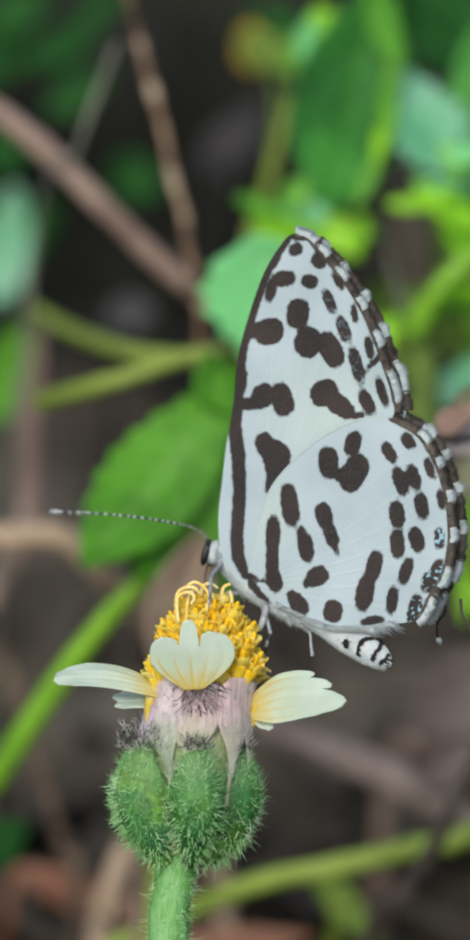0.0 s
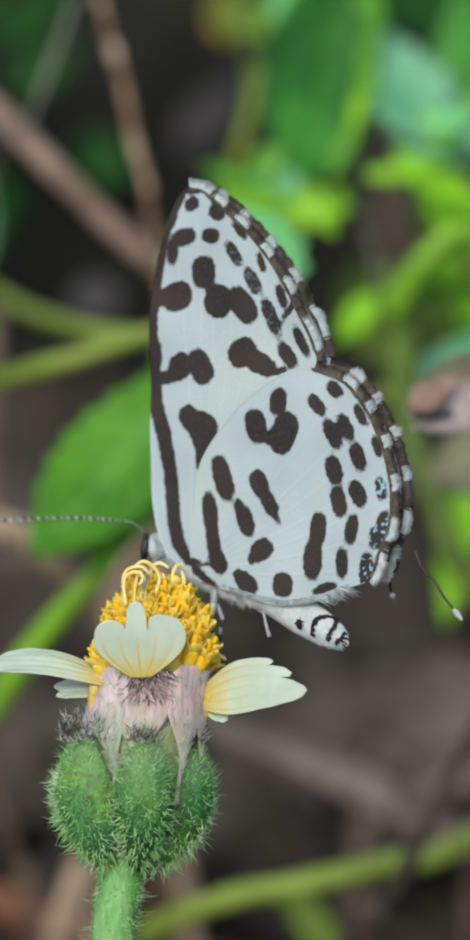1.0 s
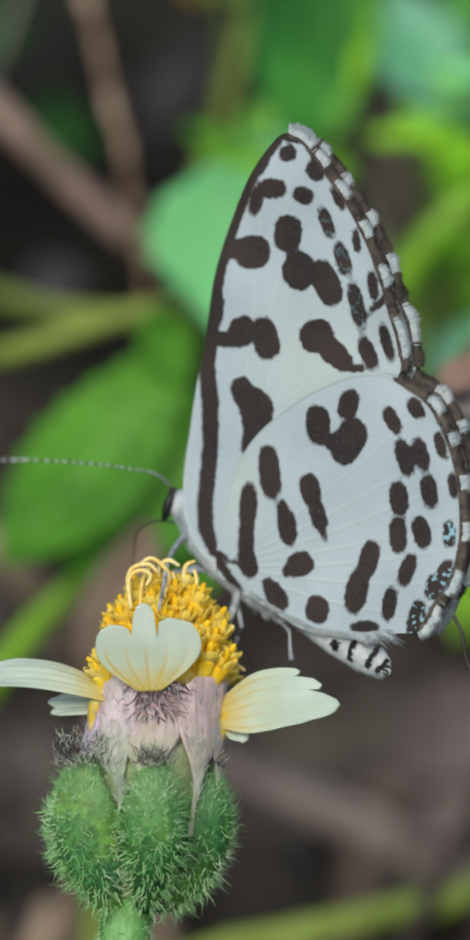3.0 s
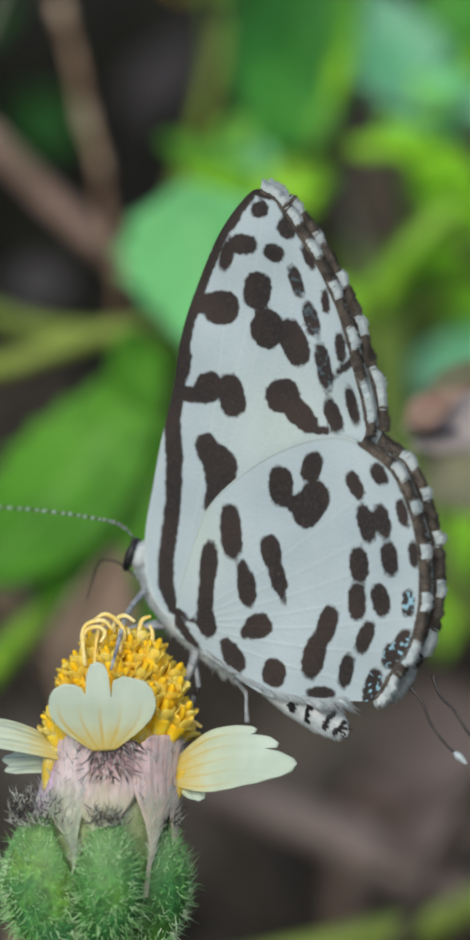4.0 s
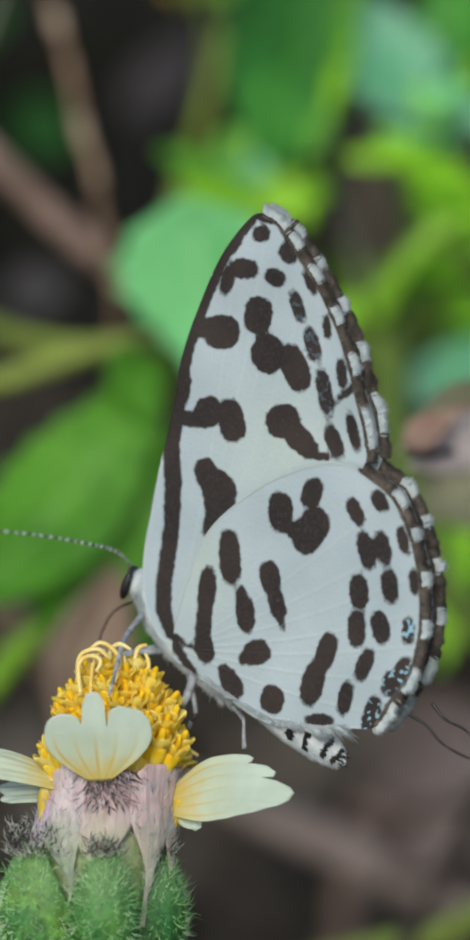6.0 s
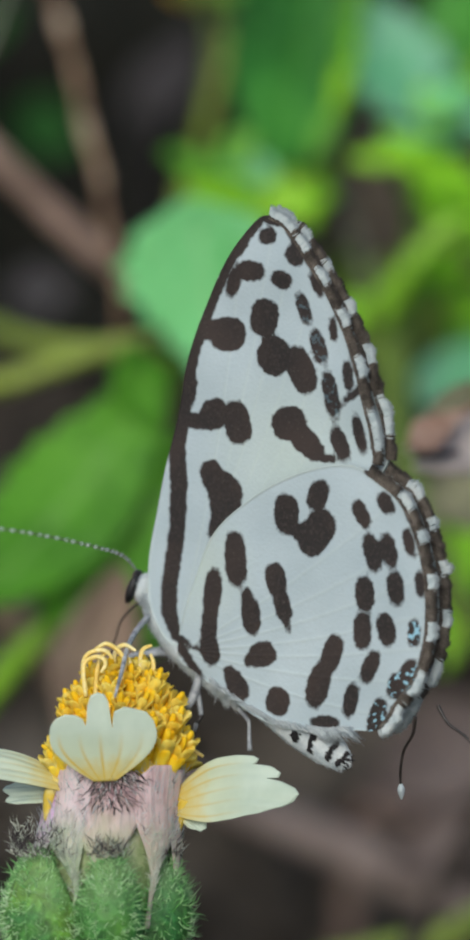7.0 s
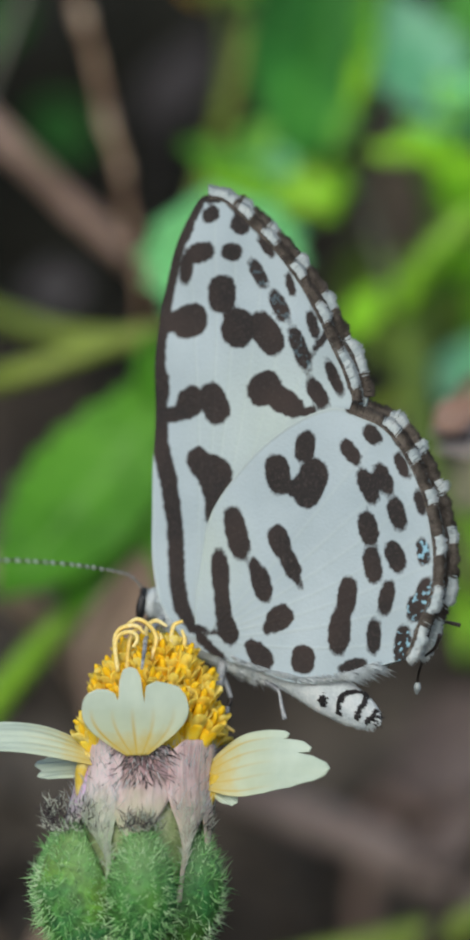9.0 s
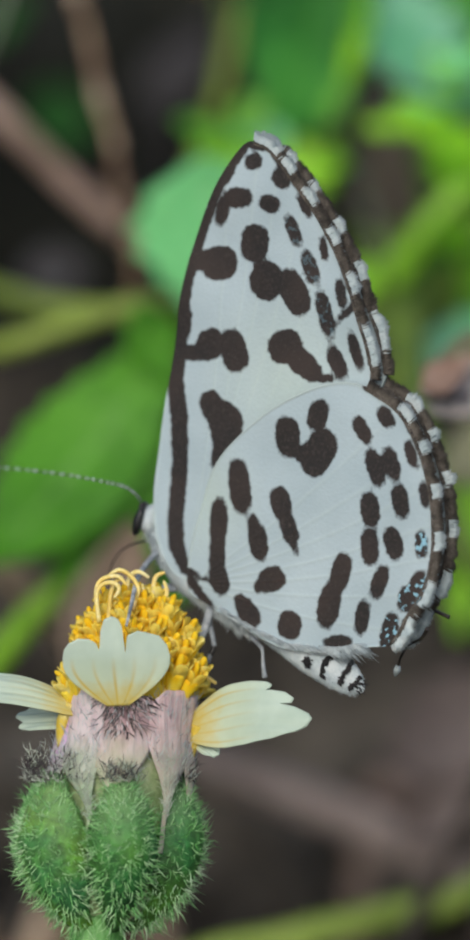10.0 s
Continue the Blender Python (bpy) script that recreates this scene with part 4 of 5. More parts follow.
    abdomen = part("abdomen", bm, FUR, root, "white abdomen with black bars")

    def on_side(x, z):
        """A point on the near side of the abdomen."""
        ways = [p.x for p in belly]
        middle, half = np.interp(x - 0.35 * (z + 1.7), ways, [p.z for p in belly]), np.interp(x, ways, girth)
        return Vector((x, 0.27 - 0.52 * math.sqrt(max(half ** 2 - (z - middle) ** 2 * 0.85, 0.01)), z))

    for line, thick in ((((4.69, -1.6), (4.7, -1.72), (4.71, -1.86)), 0.14), (((5.64, -1.38), (5.4, -1.5), (5.31, -1.75), (5.28, -2.12)), 0.1), (((5.64, -1.38), (5.9, -1.36), (6.1, -1.43)), 0.08),
                        (((6.1, -1.43), (6.12, -1.62), (6.04, -1.9), (5.93, -2.2)), 0.09), (((6.5, -1.88), (6.44, -2.05), (6.28, -2.3)), 0.08)):
        bm = bmesh.new()
        points = spline([on_side(*p) for p in line], 12)
        tube(bm, points, [thick * 0.55] * len(points), 8, 1, 0.4)
        for k in range(26 * len(line)):
            p = rng.choice(points) + Vector((rng.gauss(0, thick * 0.45), rng.uniform(-.05, .02), rng.gauss(0, thick * 0.3)))
            hair(bm, p, p + Vector((0.9, rng.uniform(-.2, .1), -0.4 + rng.uniform(-.3, .3))).normalized() * rng.uniform(0.08, 0.18), 0.035)
        part("bar", bm, BLACK_SCALE, abdomen, "black bar of scales")
    bm = bmesh.new()
    for k in range(60):
        p = Vector((rng.uniform(6.42, 6.62), rng.uniform(0.1, 0.4), rng.uniform(-2.36, -2.02)))
        hair(bm, p, p + Vector((rng.uniform(0.3, 1), rng.uniform(-.3, .3), rng.uniform(-1, 0.4))).normalized() * rng.uniform(0.1, 0.25), 0.03)
    part("abdomen_tip", bm, BLACK_SCALE, abdomen, "dark tuft at the abdomen's tip", "stuff")
    bm = bmesh.new()
    for k in range(1100):
        step, f = rng.randrange(6), rng.random()
        c = belly[step].lerp(belly[step + 1], f)
        a = rng.uniform(0, 2 * math.pi)
        out = Vector((0.3 * math.cos(a), 0.52 * math.sin(a), 0.95 * math.cos(a)))
        c = c + out * (girth[step] + (girth[step + 1] - girth[step]) * f) * 0.98
        hair(bm, c, c + (out * 0.35 + Vector((0.85, 0, -0.45))).normalized() * rng.uniform(0.06, 0.17), 0.014)
    part("fur", bm, FUR, abdomen, "short white fur", "stuff")
    # soft tuft at the inner margin of the near hind wing
    bm = bmesh.new()
    for k in range(620):
        x = rng.uniform(1.4, 6.8) if k > 170 else rng.uniform(5.3, 6.7)
        p = Vector((x, rng.uniform(-0.42, -0.2), float(np.interp(x, (0.99, 2.31, 3.94, 5.74, 7.02), (-0.5, -1.0, -1.48, -1.4, -1.05))) + rng.uniform(-0.02, 0.16)))
        long = rng.uniform(0.2, 0.42) if k > 170 else rng.uniform(0.4, 0.85)
        hair(bm, p, p + Vector((0.85, rng.uniform(-.05, .12), -0.42 + rng.uniform(-.16, .16))).normalized() * long, 0.02)
    part("tuft", bm, FUR, near_hind, "soft white tuft of hair", "stuff")

    # head
    bm = bmesh.new()
    ball(bm, (-1.75, 0.45, 1.76), (0.34, 0.42, 0.52), Euler((0, radians(14), 0)), 18, 0.05)
    head = part("head", bm, FUR, root)
    for y in (0.06, 0.84):
        bm = bmesh.new()
        ball(bm, (-2.02, 0.2, 1.68)[:1] + (y,) + (-2.02, 0.2, 1.68)[2:], (0.16, 0.2, 0.5), Euler((0, radians(12), 0)), 16)
        part("eye", bm, EYE, head, "glossy black eye")
    bm = bmesh.new()
    ball(bm, (-2.07, 0.42, 2.13), (0.12, 0.3, 0.17), None, 12, 0.1)
    part("crown", bm, CHITIN, head, "black crown at the root of the antennae")
    bm = bmesh.new()
    for k in range(70):
        p = Vector((-1.69, 0.4, 1.82)) + Vector((rng.uniform(-.22, .3), rng.uniform(-.4, .3), rng.uniform(-.45, .45)))
        hair(bm, p, p + Vector((rng.uniform(-.5, .8), rng.uniform(-.8, 0), rng.uniform(-.6, .6))).normalized() * rng.uniform(0.12, 0.3), 0.018)
    part("fur", bm, FUR, head, "white fur", "stuff")

    def antenna(points, radii, label):
        bm = bmesh.new()
        path = spline([Vector(p) - Vector(points[0]) for p in points], 14)
        count = len(path)
        bands = 27
        for k in range(bands):
            a, b = path[k * (count - 1) // bands], path[(k + 1) * (count - 1) // bands]
            r = radii[0] + (radii[1] - radii[0]) * max(0, k / bands - 0.78) / 0.22
            m = a.lerp(b, 0.68)
            tube(bm, [a, m], [r * 0.85, r * 0.85], 7, 1, slot=0)
            tube(bm, [m, m.lerp(b, 0.5), b], [r * 0.9, r * 1.45, r * 0.9], 7, 2, slot=1)
        ob = part("antenna", bm, [ANTENNA, FUR], root, label)
        ob.location = Vector(points[0]) * MM
        bm = bmesh.new()
        tip = path[-1]
        way = (path[-1] - path[-6]).normalized()
        tube(bm, [tip - way * 1.8, tip - way * 0.45, tip - way * 0.2, tip, tip + way * 0.1], [radii[0] * 1.15, radii[0] * 1.35, radii[1] * 1.9, radii[1] * 1.7, 0.02], 9, 4)
        part("club", bm, LEG_GREY, ob, "pale club at the antenna's end")
        return ob

    ringed = "thin black antenna with white rings"
    feelers = [antenna([(-2.13, 0.3, 2.33), (-2.65, 0.2, 2.63), (-3.64, 0.1, 2.69), (-5.21, 0, 2.63), (-7.06, 0, 2.44), (-9.18, 0, 2.11)], (0.029, 0.056), ringed),
               antenna([(-2.22, 0.6, 2.2), (-2.79, 0.5, 2.61), (-3.8, 0.4, 2.65), (-5.37, 0.3, 2.59), (-7.19, 0.25, 2.41), (-9.31, 0.25, 2.08)], (0.029, 0.056), ringed)]

    # legs
    def leg(points, radii, materials, label):
        bm = bmesh.new()
        tube(bm, points, radii, 8, 3, 0.1)
        bm.faces.ensure_lookup_table()
        for k, face in enumerate(bm.faces):
            face.material_index = min(k // 24, len(points) - 2) % len(materials)
        part("leg", bm, materials, root, label)

    leg([(-1.3, 0.3, 0.95), (-1.1, -0.9, 0.5), (-0.5, -2.4, 0.15), (0.1, -3.6, -0.3), (0.6, -4.7, -0.95)], (0.1, 0.09, 0.08, 0.07, 0.045), [LEG_GREY], "slender grey-white front leg")
    leg([(-0.5, 0.5, -0.22), (-1.77, 0.4, -0.56), (-2.02, 0.2, -1.0), (-2.06, 0.0, -1.95)], (0.11, 0.1, 0.08, 0.05), [LEG_GREY], "slender grey-white front leg")
    leg([(-0.93, 0.7, -0.21), (-2.16, 0.9, -0.79), (-2.45, 0.9, -1.87)], (0.1, 0.09, 0.05), [LEG_GREY], "slender grey-white front leg")
    leg([(0.9, 0.1, -0.5), (0.88, -0.05, -1.15), (0.72, -0.12, -1.74)], (0.13, 0.15, 0.11), [LEG_GREY], "short white thigh of the middle leg")
    leg([(0.88, 0.1, -1.1), (1.18, 0, -1.87), (1.12, -0.1, -2.14), (1.08, -0.1, -2.39), (1.02, -0.1, -2.66), (0.98, -0.1, -2.91), (0.97, -0.1, -3.16), (0.95, -0.1, -3.4), (0.94, -0.1, -3.67)], (0.08, 0.08, 0.075, 0.065, 0.075, 0.065, 0.07, 0.06, 0.05), [LEG_GREY, CHITIN], "middle leg with dark bands")
    leg([(2.4, 0.2, -1.4), (2.83, 0.1, -1.66), (2.92, 0.1, -1.8), (2.98, 0.1, -2.2), (3.08, 0.1, -2.64)], (0.08, 0.07, 0.05, 0.06, 0.08), [LEG_GREY], "folded grey-white hind leg")
    # feeding tube: an arched root and a free end that dips into the florets
    bm = bmesh.new()
    tube(bm, [(0, 0, 0), (-0.45, 0, 0.14), (-0.95, 0, 0.16), (-1.4, 0, 0)], [0.04, 0.036, 0.032, 0.03], 7, 6)
    proboscis = part("proboscis", bm, CHITIN, root, "thin dark feeding tube")
    proboscis.location = Vector((-1.92, 0.45, 1.12)) * MM
    bm = bmesh.new()
    tube(bm, [(0, 0, 0), (-0.3, 0, 0.06), (-0.9, 0, 0.04), (-1.5, 0, 0)], [0.03, 0.028, 0.026, 0.018], 7, 5)
    probe = part("proboscis_end", bm, CHITIN, proboscis)
    probe.location = Vector((-1.4, 0, 0)) * MM
    # tails: a dark thread with a white tip
    tails = []
    for hook, points in (((8.88, -0.05, -0.25), ((0, 0, 0), (0.59, 0, -0.29), (1.1, 0, -0.79), (1.81, 0, -1.15), (2.32, 0, -1.3))),
                         ((9.07, 1.0, 0.06), ((0, 0, 0), (0.5, 0, -0.46), (1.15, 0, -0.68), (1.8, 0, -1.06), (2.43, 0, -1.34)))):
        bm = bmesh.new()
        tube(bm, points, [0.07, 0.053, 0.048, 0.046, 0.042], 7, 6)
        tail = part("tail", bm, CHITIN, root, "thread-like dark tail with a white tip")
        tail.location = Vector(hook) * MM
        bm = bmesh.new()
        end, way = Vector(points[-1]), (Vector(points[-1]) - Vector(points[-2])).normalized()
        tube(bm, [end - way * 0.1, end + way * 0.08, end + way * 0.3, end + way * 0.46], [0.045, 0.12, 0.085, 0.03], 7, 4)
        part("tip", bm, FRINGE_WHITE, tail, "white tail tip")
        tails.append(tail)
    return root, (proboscis, probe), tails, head, feelers, abdomen


flier, feeding_tube, wing_tails, flier_head, flier_antennae, flier_abdomen = butterfly()


# ---- weeds, twigs and dry leaves behind the flower ----
def stem_part(root, base, rows, mat, name="stem", label="", rough=0.12, sides=10):
    bm = bmesh.new()
    tube(bm, shifted(rows, base), [r[3] for r in rows], sides, 8, rough)
    return part(name, bm, mat, root, label)


def to_soil(x, y):
    """The height in the flower's plane at which the soil lies, y millimetres behind the flower."""
    c, s = math.cos(radians(LEAN)), math.sin(radians(LEAN))
    return (y * s - 45 - 6) / c


def rooted(x, y):
    return (x, y, to_soil(x, y))


def weed(name, place, label, stems, leaves, category="plant"):
    root = thing(name, place, label, category)
    for rows, mat in stems:
        stem_part(root, place, rows, mat)
    for base, tip, width, facing, mat, teeth, note, *fat in leaves:
        bm = leaf_mesh(base, tip, width, facing, teeth=teeth, origin=place, fat=fat[0] if fat else 0.45)
        thicken(part("leaf", bm, mat, root, note), 0.25)
    return root


def leaflets(root, place, spots, seed):
    """Small side leaves crowded round a few shoots of a weed: middle, spread, how many, tones."""
    rng = random.Random(seed)
    for middle, spread, count, tones in spots:
        for k in range(count):
            a = Vector(middle) + Vector((rng.gauss(0, spread), rng.gauss(0, 2.5), rng.gauss(0, spread * 0.6)))
            turn = rng.uniform(0, 2 * math.pi)
            b = a + Vector((math.cos(turn), rng.uniform(-.5, .5), math.sin(turn) * 0.7)) * rng.uniform(1.6, 3.0)
            bm = leaf_mesh(a, b, rng.uniform(0.8, 1.7), (rng.uniform(-.5, .5), -0.8, rng.uniform(0.2, 1.0)), teeth=0.06, rows=18, cols=5, origin=place, wave=0.07)
            thicken(part("leaflet", bm, rng.choice(tones), root), 0.15)


def twig(name, label, rows, mat, rough=0.15, knots=(), scar=None):
    base = rows[-1][:3]
    bm = bmesh.new()
    tube(bm, shifted(rows, base), [r[3] for r in rows], 10, 8, rough)
    ob = tagged(part(name, bm, mat, None), label, "twig")
    ob.matrix_world = PLANE @ pose(*(c * MM for c in base))
    for k in knots:
        bm = bmesh.new()
        x, y, z, r = rows[k]
        way = Vector(rows[k + 1][:3]) - Vector(rows[k - 1][:3])
        ball(bm, shifted([rows[k]], base)[0], (r * 1.07, r * 1.12, r * 3.6), way.to_track_quat("Z", "Y").to_euler(), 12, 0.3)
        part("knot", bm, scar or mat, ob, "pale worn knot" if scar else "")


# weed whose leaves hang behind the wings
foot = rooted(-1.5, 40)
weed("leafy_weed", foot, "leafy green weed with toothed leaves and olive stems",
     ((( (-6.76, 42, 15.34, 0.41), (-2.94, 40, 16.37, 0.41), (0.88, 40, 17.53, 0.36), (2.61, 44, 16.89, 0.33), (0.6, 45, 9, 0.5), (-1.2, 41, -8, 0.6), (*foot, 0.6)), OLIVE_STEM),
      (( (-6.96, 56, 20.46, 0.26), (-5.11, 52, 19.13, 0.37), (-2.08, 44, 17.7, 0.41), (1.19, 42, 17.46, 0.33)), OLIVE_STEM)),
     (((2.56, 36, 16.59), (-4.63, 34, 7.79), 4.7, (0.15, -1, 0.5), LEAF_DEEP, 0.13, "deep green toothed leaf", 0.55),
      ((2.2, 35.5, 14.22), (0.92, 35, 17.25), 2.3, (0.6, -0.7, -0.4), LEAF_DEEP, 0.1, "turned-up lobe of the deep green leaf", 0.6),
      ((4.35, 37, 13.88), (-2.28, 36, 7.34), 5.2, (0.1, -1, 0.2), LEAF_DEEP, 0.13, "deep green toothed leaf"),
      ((6.2, 39, 15.2), (0.4, 38, 5.6), 4.8, (0.1, -1, 0.2), LEAF_DEEP, 0.13, "deep green toothed leaf"),
      ((4.69, 38, 13.44), (3.29, 37, 22.77), 6.0, (-0.25, -1, 0.3), LEAF_PALE_LIT, 0.2, "pale green leaf lit from above", 0.74)))
# weed at the upper edge with limp leaves
foot = rooted(21, 48)
tall = weed("tall_weed", foot, "tall bright green weed with broad drooping leaves",
     ((( (5.75, 55, 31.88, 0.21), (5.14, 55, 30, 0.23), (4.46, 55, 27.41, 0.28), (3.85, 54, 25.22, 0.33), (3.25, 52, 23.22, 0.33), (3.67, 50, 20.31, 0.3), (7.18, 48, 14.84, 0.39), (10.8, 44, 15.33, 0.36)), OLIVE_STEM),
      (( (9.83, 52, 34.8, 0.42), (9.89, 50, 30.4, 0.34), (9.18, 51, 26.52, 0.3)), GREEN_STEM),
      (( (9.18, 51, 26.52, 0.22), (9.42, 52, 24.17, 0.15), (10.36, 52, 20.76, 0.17), (11.26, 50, 17.74, 0.28)), GREY_BARK),
      (( (10.89, 50, 21.11, 0.34), (11.14, 48, 18.77, 0.67), (11.27, 46, 15.34, 0.72), (11.51, 42, 12.93, 0.46)), MOSS_STEM),
      (( (10.71, 46, 18.67, 0.42), (11.91, 45, 20.84, 0.5), (13.71, 45, 22.52, 0.5)), GREEN_STEM),
      (( (10.59, 42, 16.5, 0.36), (11.51, 42, 12.93, 0.46), (12.45, 41, 10.33, 0.51), (14.06, 41, 7.03, 0.56), (21.5, 44, 0, 0.5), (*foot, 0.6)), MOSS_STEM)),
     (((9.46, 50, 36.03), (6.82, 48, 24.57), 5.8, (0.2, -1, 0.5), LEAF_MID, 0.06, "drooping mid-green leaf", 0.55),
      ((9.09, 49.0, 35.66), (10.17, 48.0, 31.08), 1.7, (0.5, -0.8, 0.5), LEAF_FRESH, 0.1, "fresh green leaf"),
      ((10.03, 48.5, 31.4), (9.37, 47.5, 28.38), 1.0, (0.6, -0.8, 0.4), LEAF_FRESH, 0.1, "fresh green leaf"),
      # two strips for the lit leaf edge, its brightness put into their colour
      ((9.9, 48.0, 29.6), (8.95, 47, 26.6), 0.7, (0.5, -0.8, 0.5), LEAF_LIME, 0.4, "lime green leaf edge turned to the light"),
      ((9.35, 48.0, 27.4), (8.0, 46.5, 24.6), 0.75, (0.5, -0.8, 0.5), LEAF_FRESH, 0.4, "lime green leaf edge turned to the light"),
      ((6.22, 54.0, 34.12), (6.99, 53.0, 31.05), 2.0, (0, -0.8, 0.6), LEAF_PALE_LIT, 0.15, "pale green leaf lit from above"),
      ((7.64, 62.0, 35.12), (5.84, 60.0, 31.18), 3.0, (0, -0.8, 0.6), LEAF_FRESH, 0.1, "fresh green leaf"),
      ((3.13, 68.0, 34.46), (6.02, 66.0, 32.83), 2.2, (0, -0.8, 0.6), LEAF_OLIVE, 0.1, "olive green leaf"),
      ((4.12, 72.0, 36.0), (6.74, 70.0, 34.35), 2.4, (0, -0.8, 0.6), LEAF_SHADE_TONE, 0.1, "dark green leaf in shade"),
      # olive blades added far back to fill in the bright yellow-green haze
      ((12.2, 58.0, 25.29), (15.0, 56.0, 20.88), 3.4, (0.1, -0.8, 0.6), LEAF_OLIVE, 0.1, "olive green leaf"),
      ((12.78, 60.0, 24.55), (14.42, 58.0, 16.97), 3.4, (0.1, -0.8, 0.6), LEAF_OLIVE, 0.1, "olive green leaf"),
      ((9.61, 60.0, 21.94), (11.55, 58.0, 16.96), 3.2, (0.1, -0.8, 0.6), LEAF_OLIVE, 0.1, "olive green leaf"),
      ((10.8, 48.0, 26.05), (13.85, 47.5, 25.52), 1.0, (0, -0.6, 0.9), LEAF_PALE_LIT, 0.08, "pale green leaf edge"),
      ((11.24, 58.0, 34.21), (14.06, 57.0, 32.12), 3.2, (0, -0.8, 0.5), LEAF_SHADE_TONE, 0.1, "dark green leaf in shade"),
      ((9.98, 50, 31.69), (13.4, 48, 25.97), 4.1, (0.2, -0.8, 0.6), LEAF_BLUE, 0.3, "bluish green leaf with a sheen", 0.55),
      ((14.37, 52, 32.67), (13.6, 51, 26.78), 2.4, (-0.2, -0.8, 0.6), LEAF_MID, 0.1, "mid-green leaf"),
      ((14.07, 52, 33.69), (13.13, 50, 25.34), 3.0, (-0.3, -0.8, 0.5), LEAF_MID, 0.03, "mid-green leaf"),
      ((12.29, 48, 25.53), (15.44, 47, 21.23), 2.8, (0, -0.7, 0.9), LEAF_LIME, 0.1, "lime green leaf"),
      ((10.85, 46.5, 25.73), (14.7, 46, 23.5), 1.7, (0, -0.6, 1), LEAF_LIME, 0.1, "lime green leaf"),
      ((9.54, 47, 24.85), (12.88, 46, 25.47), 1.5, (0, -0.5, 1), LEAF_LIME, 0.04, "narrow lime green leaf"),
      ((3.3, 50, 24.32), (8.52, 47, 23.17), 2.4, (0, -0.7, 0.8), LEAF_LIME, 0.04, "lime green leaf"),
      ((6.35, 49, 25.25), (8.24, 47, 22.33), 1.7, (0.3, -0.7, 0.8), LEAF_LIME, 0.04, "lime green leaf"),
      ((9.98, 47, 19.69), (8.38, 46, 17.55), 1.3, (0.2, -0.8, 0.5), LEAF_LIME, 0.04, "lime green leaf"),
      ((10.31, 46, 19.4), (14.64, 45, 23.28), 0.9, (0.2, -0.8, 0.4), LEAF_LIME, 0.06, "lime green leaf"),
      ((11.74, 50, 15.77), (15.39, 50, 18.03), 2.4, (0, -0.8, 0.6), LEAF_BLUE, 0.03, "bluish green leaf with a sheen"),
      ((11.11, 62, 38.04), (14.5, 60, 32.07), 4.0, (0, -0.8, 0.4), LEAF_SHADE_TONE, 0.04, "dark green leaf in shade"),
      ((3.52, 72, 35.99), (5.55, 70, 33.45), 2.0, (0, -0.8, 0.6), LEAF_SHADE_TONE, 0.04, "dark green leaf in shade"),
      ((16.99, 57.0, 19.89), (13.71, 55.0, 16.75), 3.2, (0, -0.8, 0.6), LEAF_FRESH, 0.1, "fresh green leaf"),
      ((16.44, 60.0, 21.94), (14.43, 58.0, 18.51), 2.6, (0, -0.8, 0.6), LEAF_OLIVE, 0.1, "olive green leaf"),
      ((14.81, 52, 12.9), (13.32, 50, 5.46), 1.7, (0.2, -0.9, 0.4), LEAF_LIME, 0.04, "lime green leaf hanging low")))
leaflets(tall, foot, (((5.54, 50, 24.75), 0.9, 6, (LEAF_LIME, LEAF_FRESH)), ((6.67, 50, 23.77), 0.8, 7, (LEAF_LIME, LEAF_LIME, LEAF_PALE_LIT)),
                      ((13.18, 48, 20.45), 0.9, 6, (LEAF_DEEP, LEAF_LIME)), ((13.05, 47, 26.84), 0.9, 6, (LEAF_LIME, LEAF_PALE_LIT, LEAF_BLUE)), ((14.14, 50, 29.02), 0.9, 4, (LEAF_LIME, LEAF_MID)), ((9.14, 56, 33.44), 0.9, 4, (LEAF_MID, LEAF_LIME)), ((6.77, 62, 33.08), 0.7, 4, (LEAF_MID, LEAF_LIME))), 12)
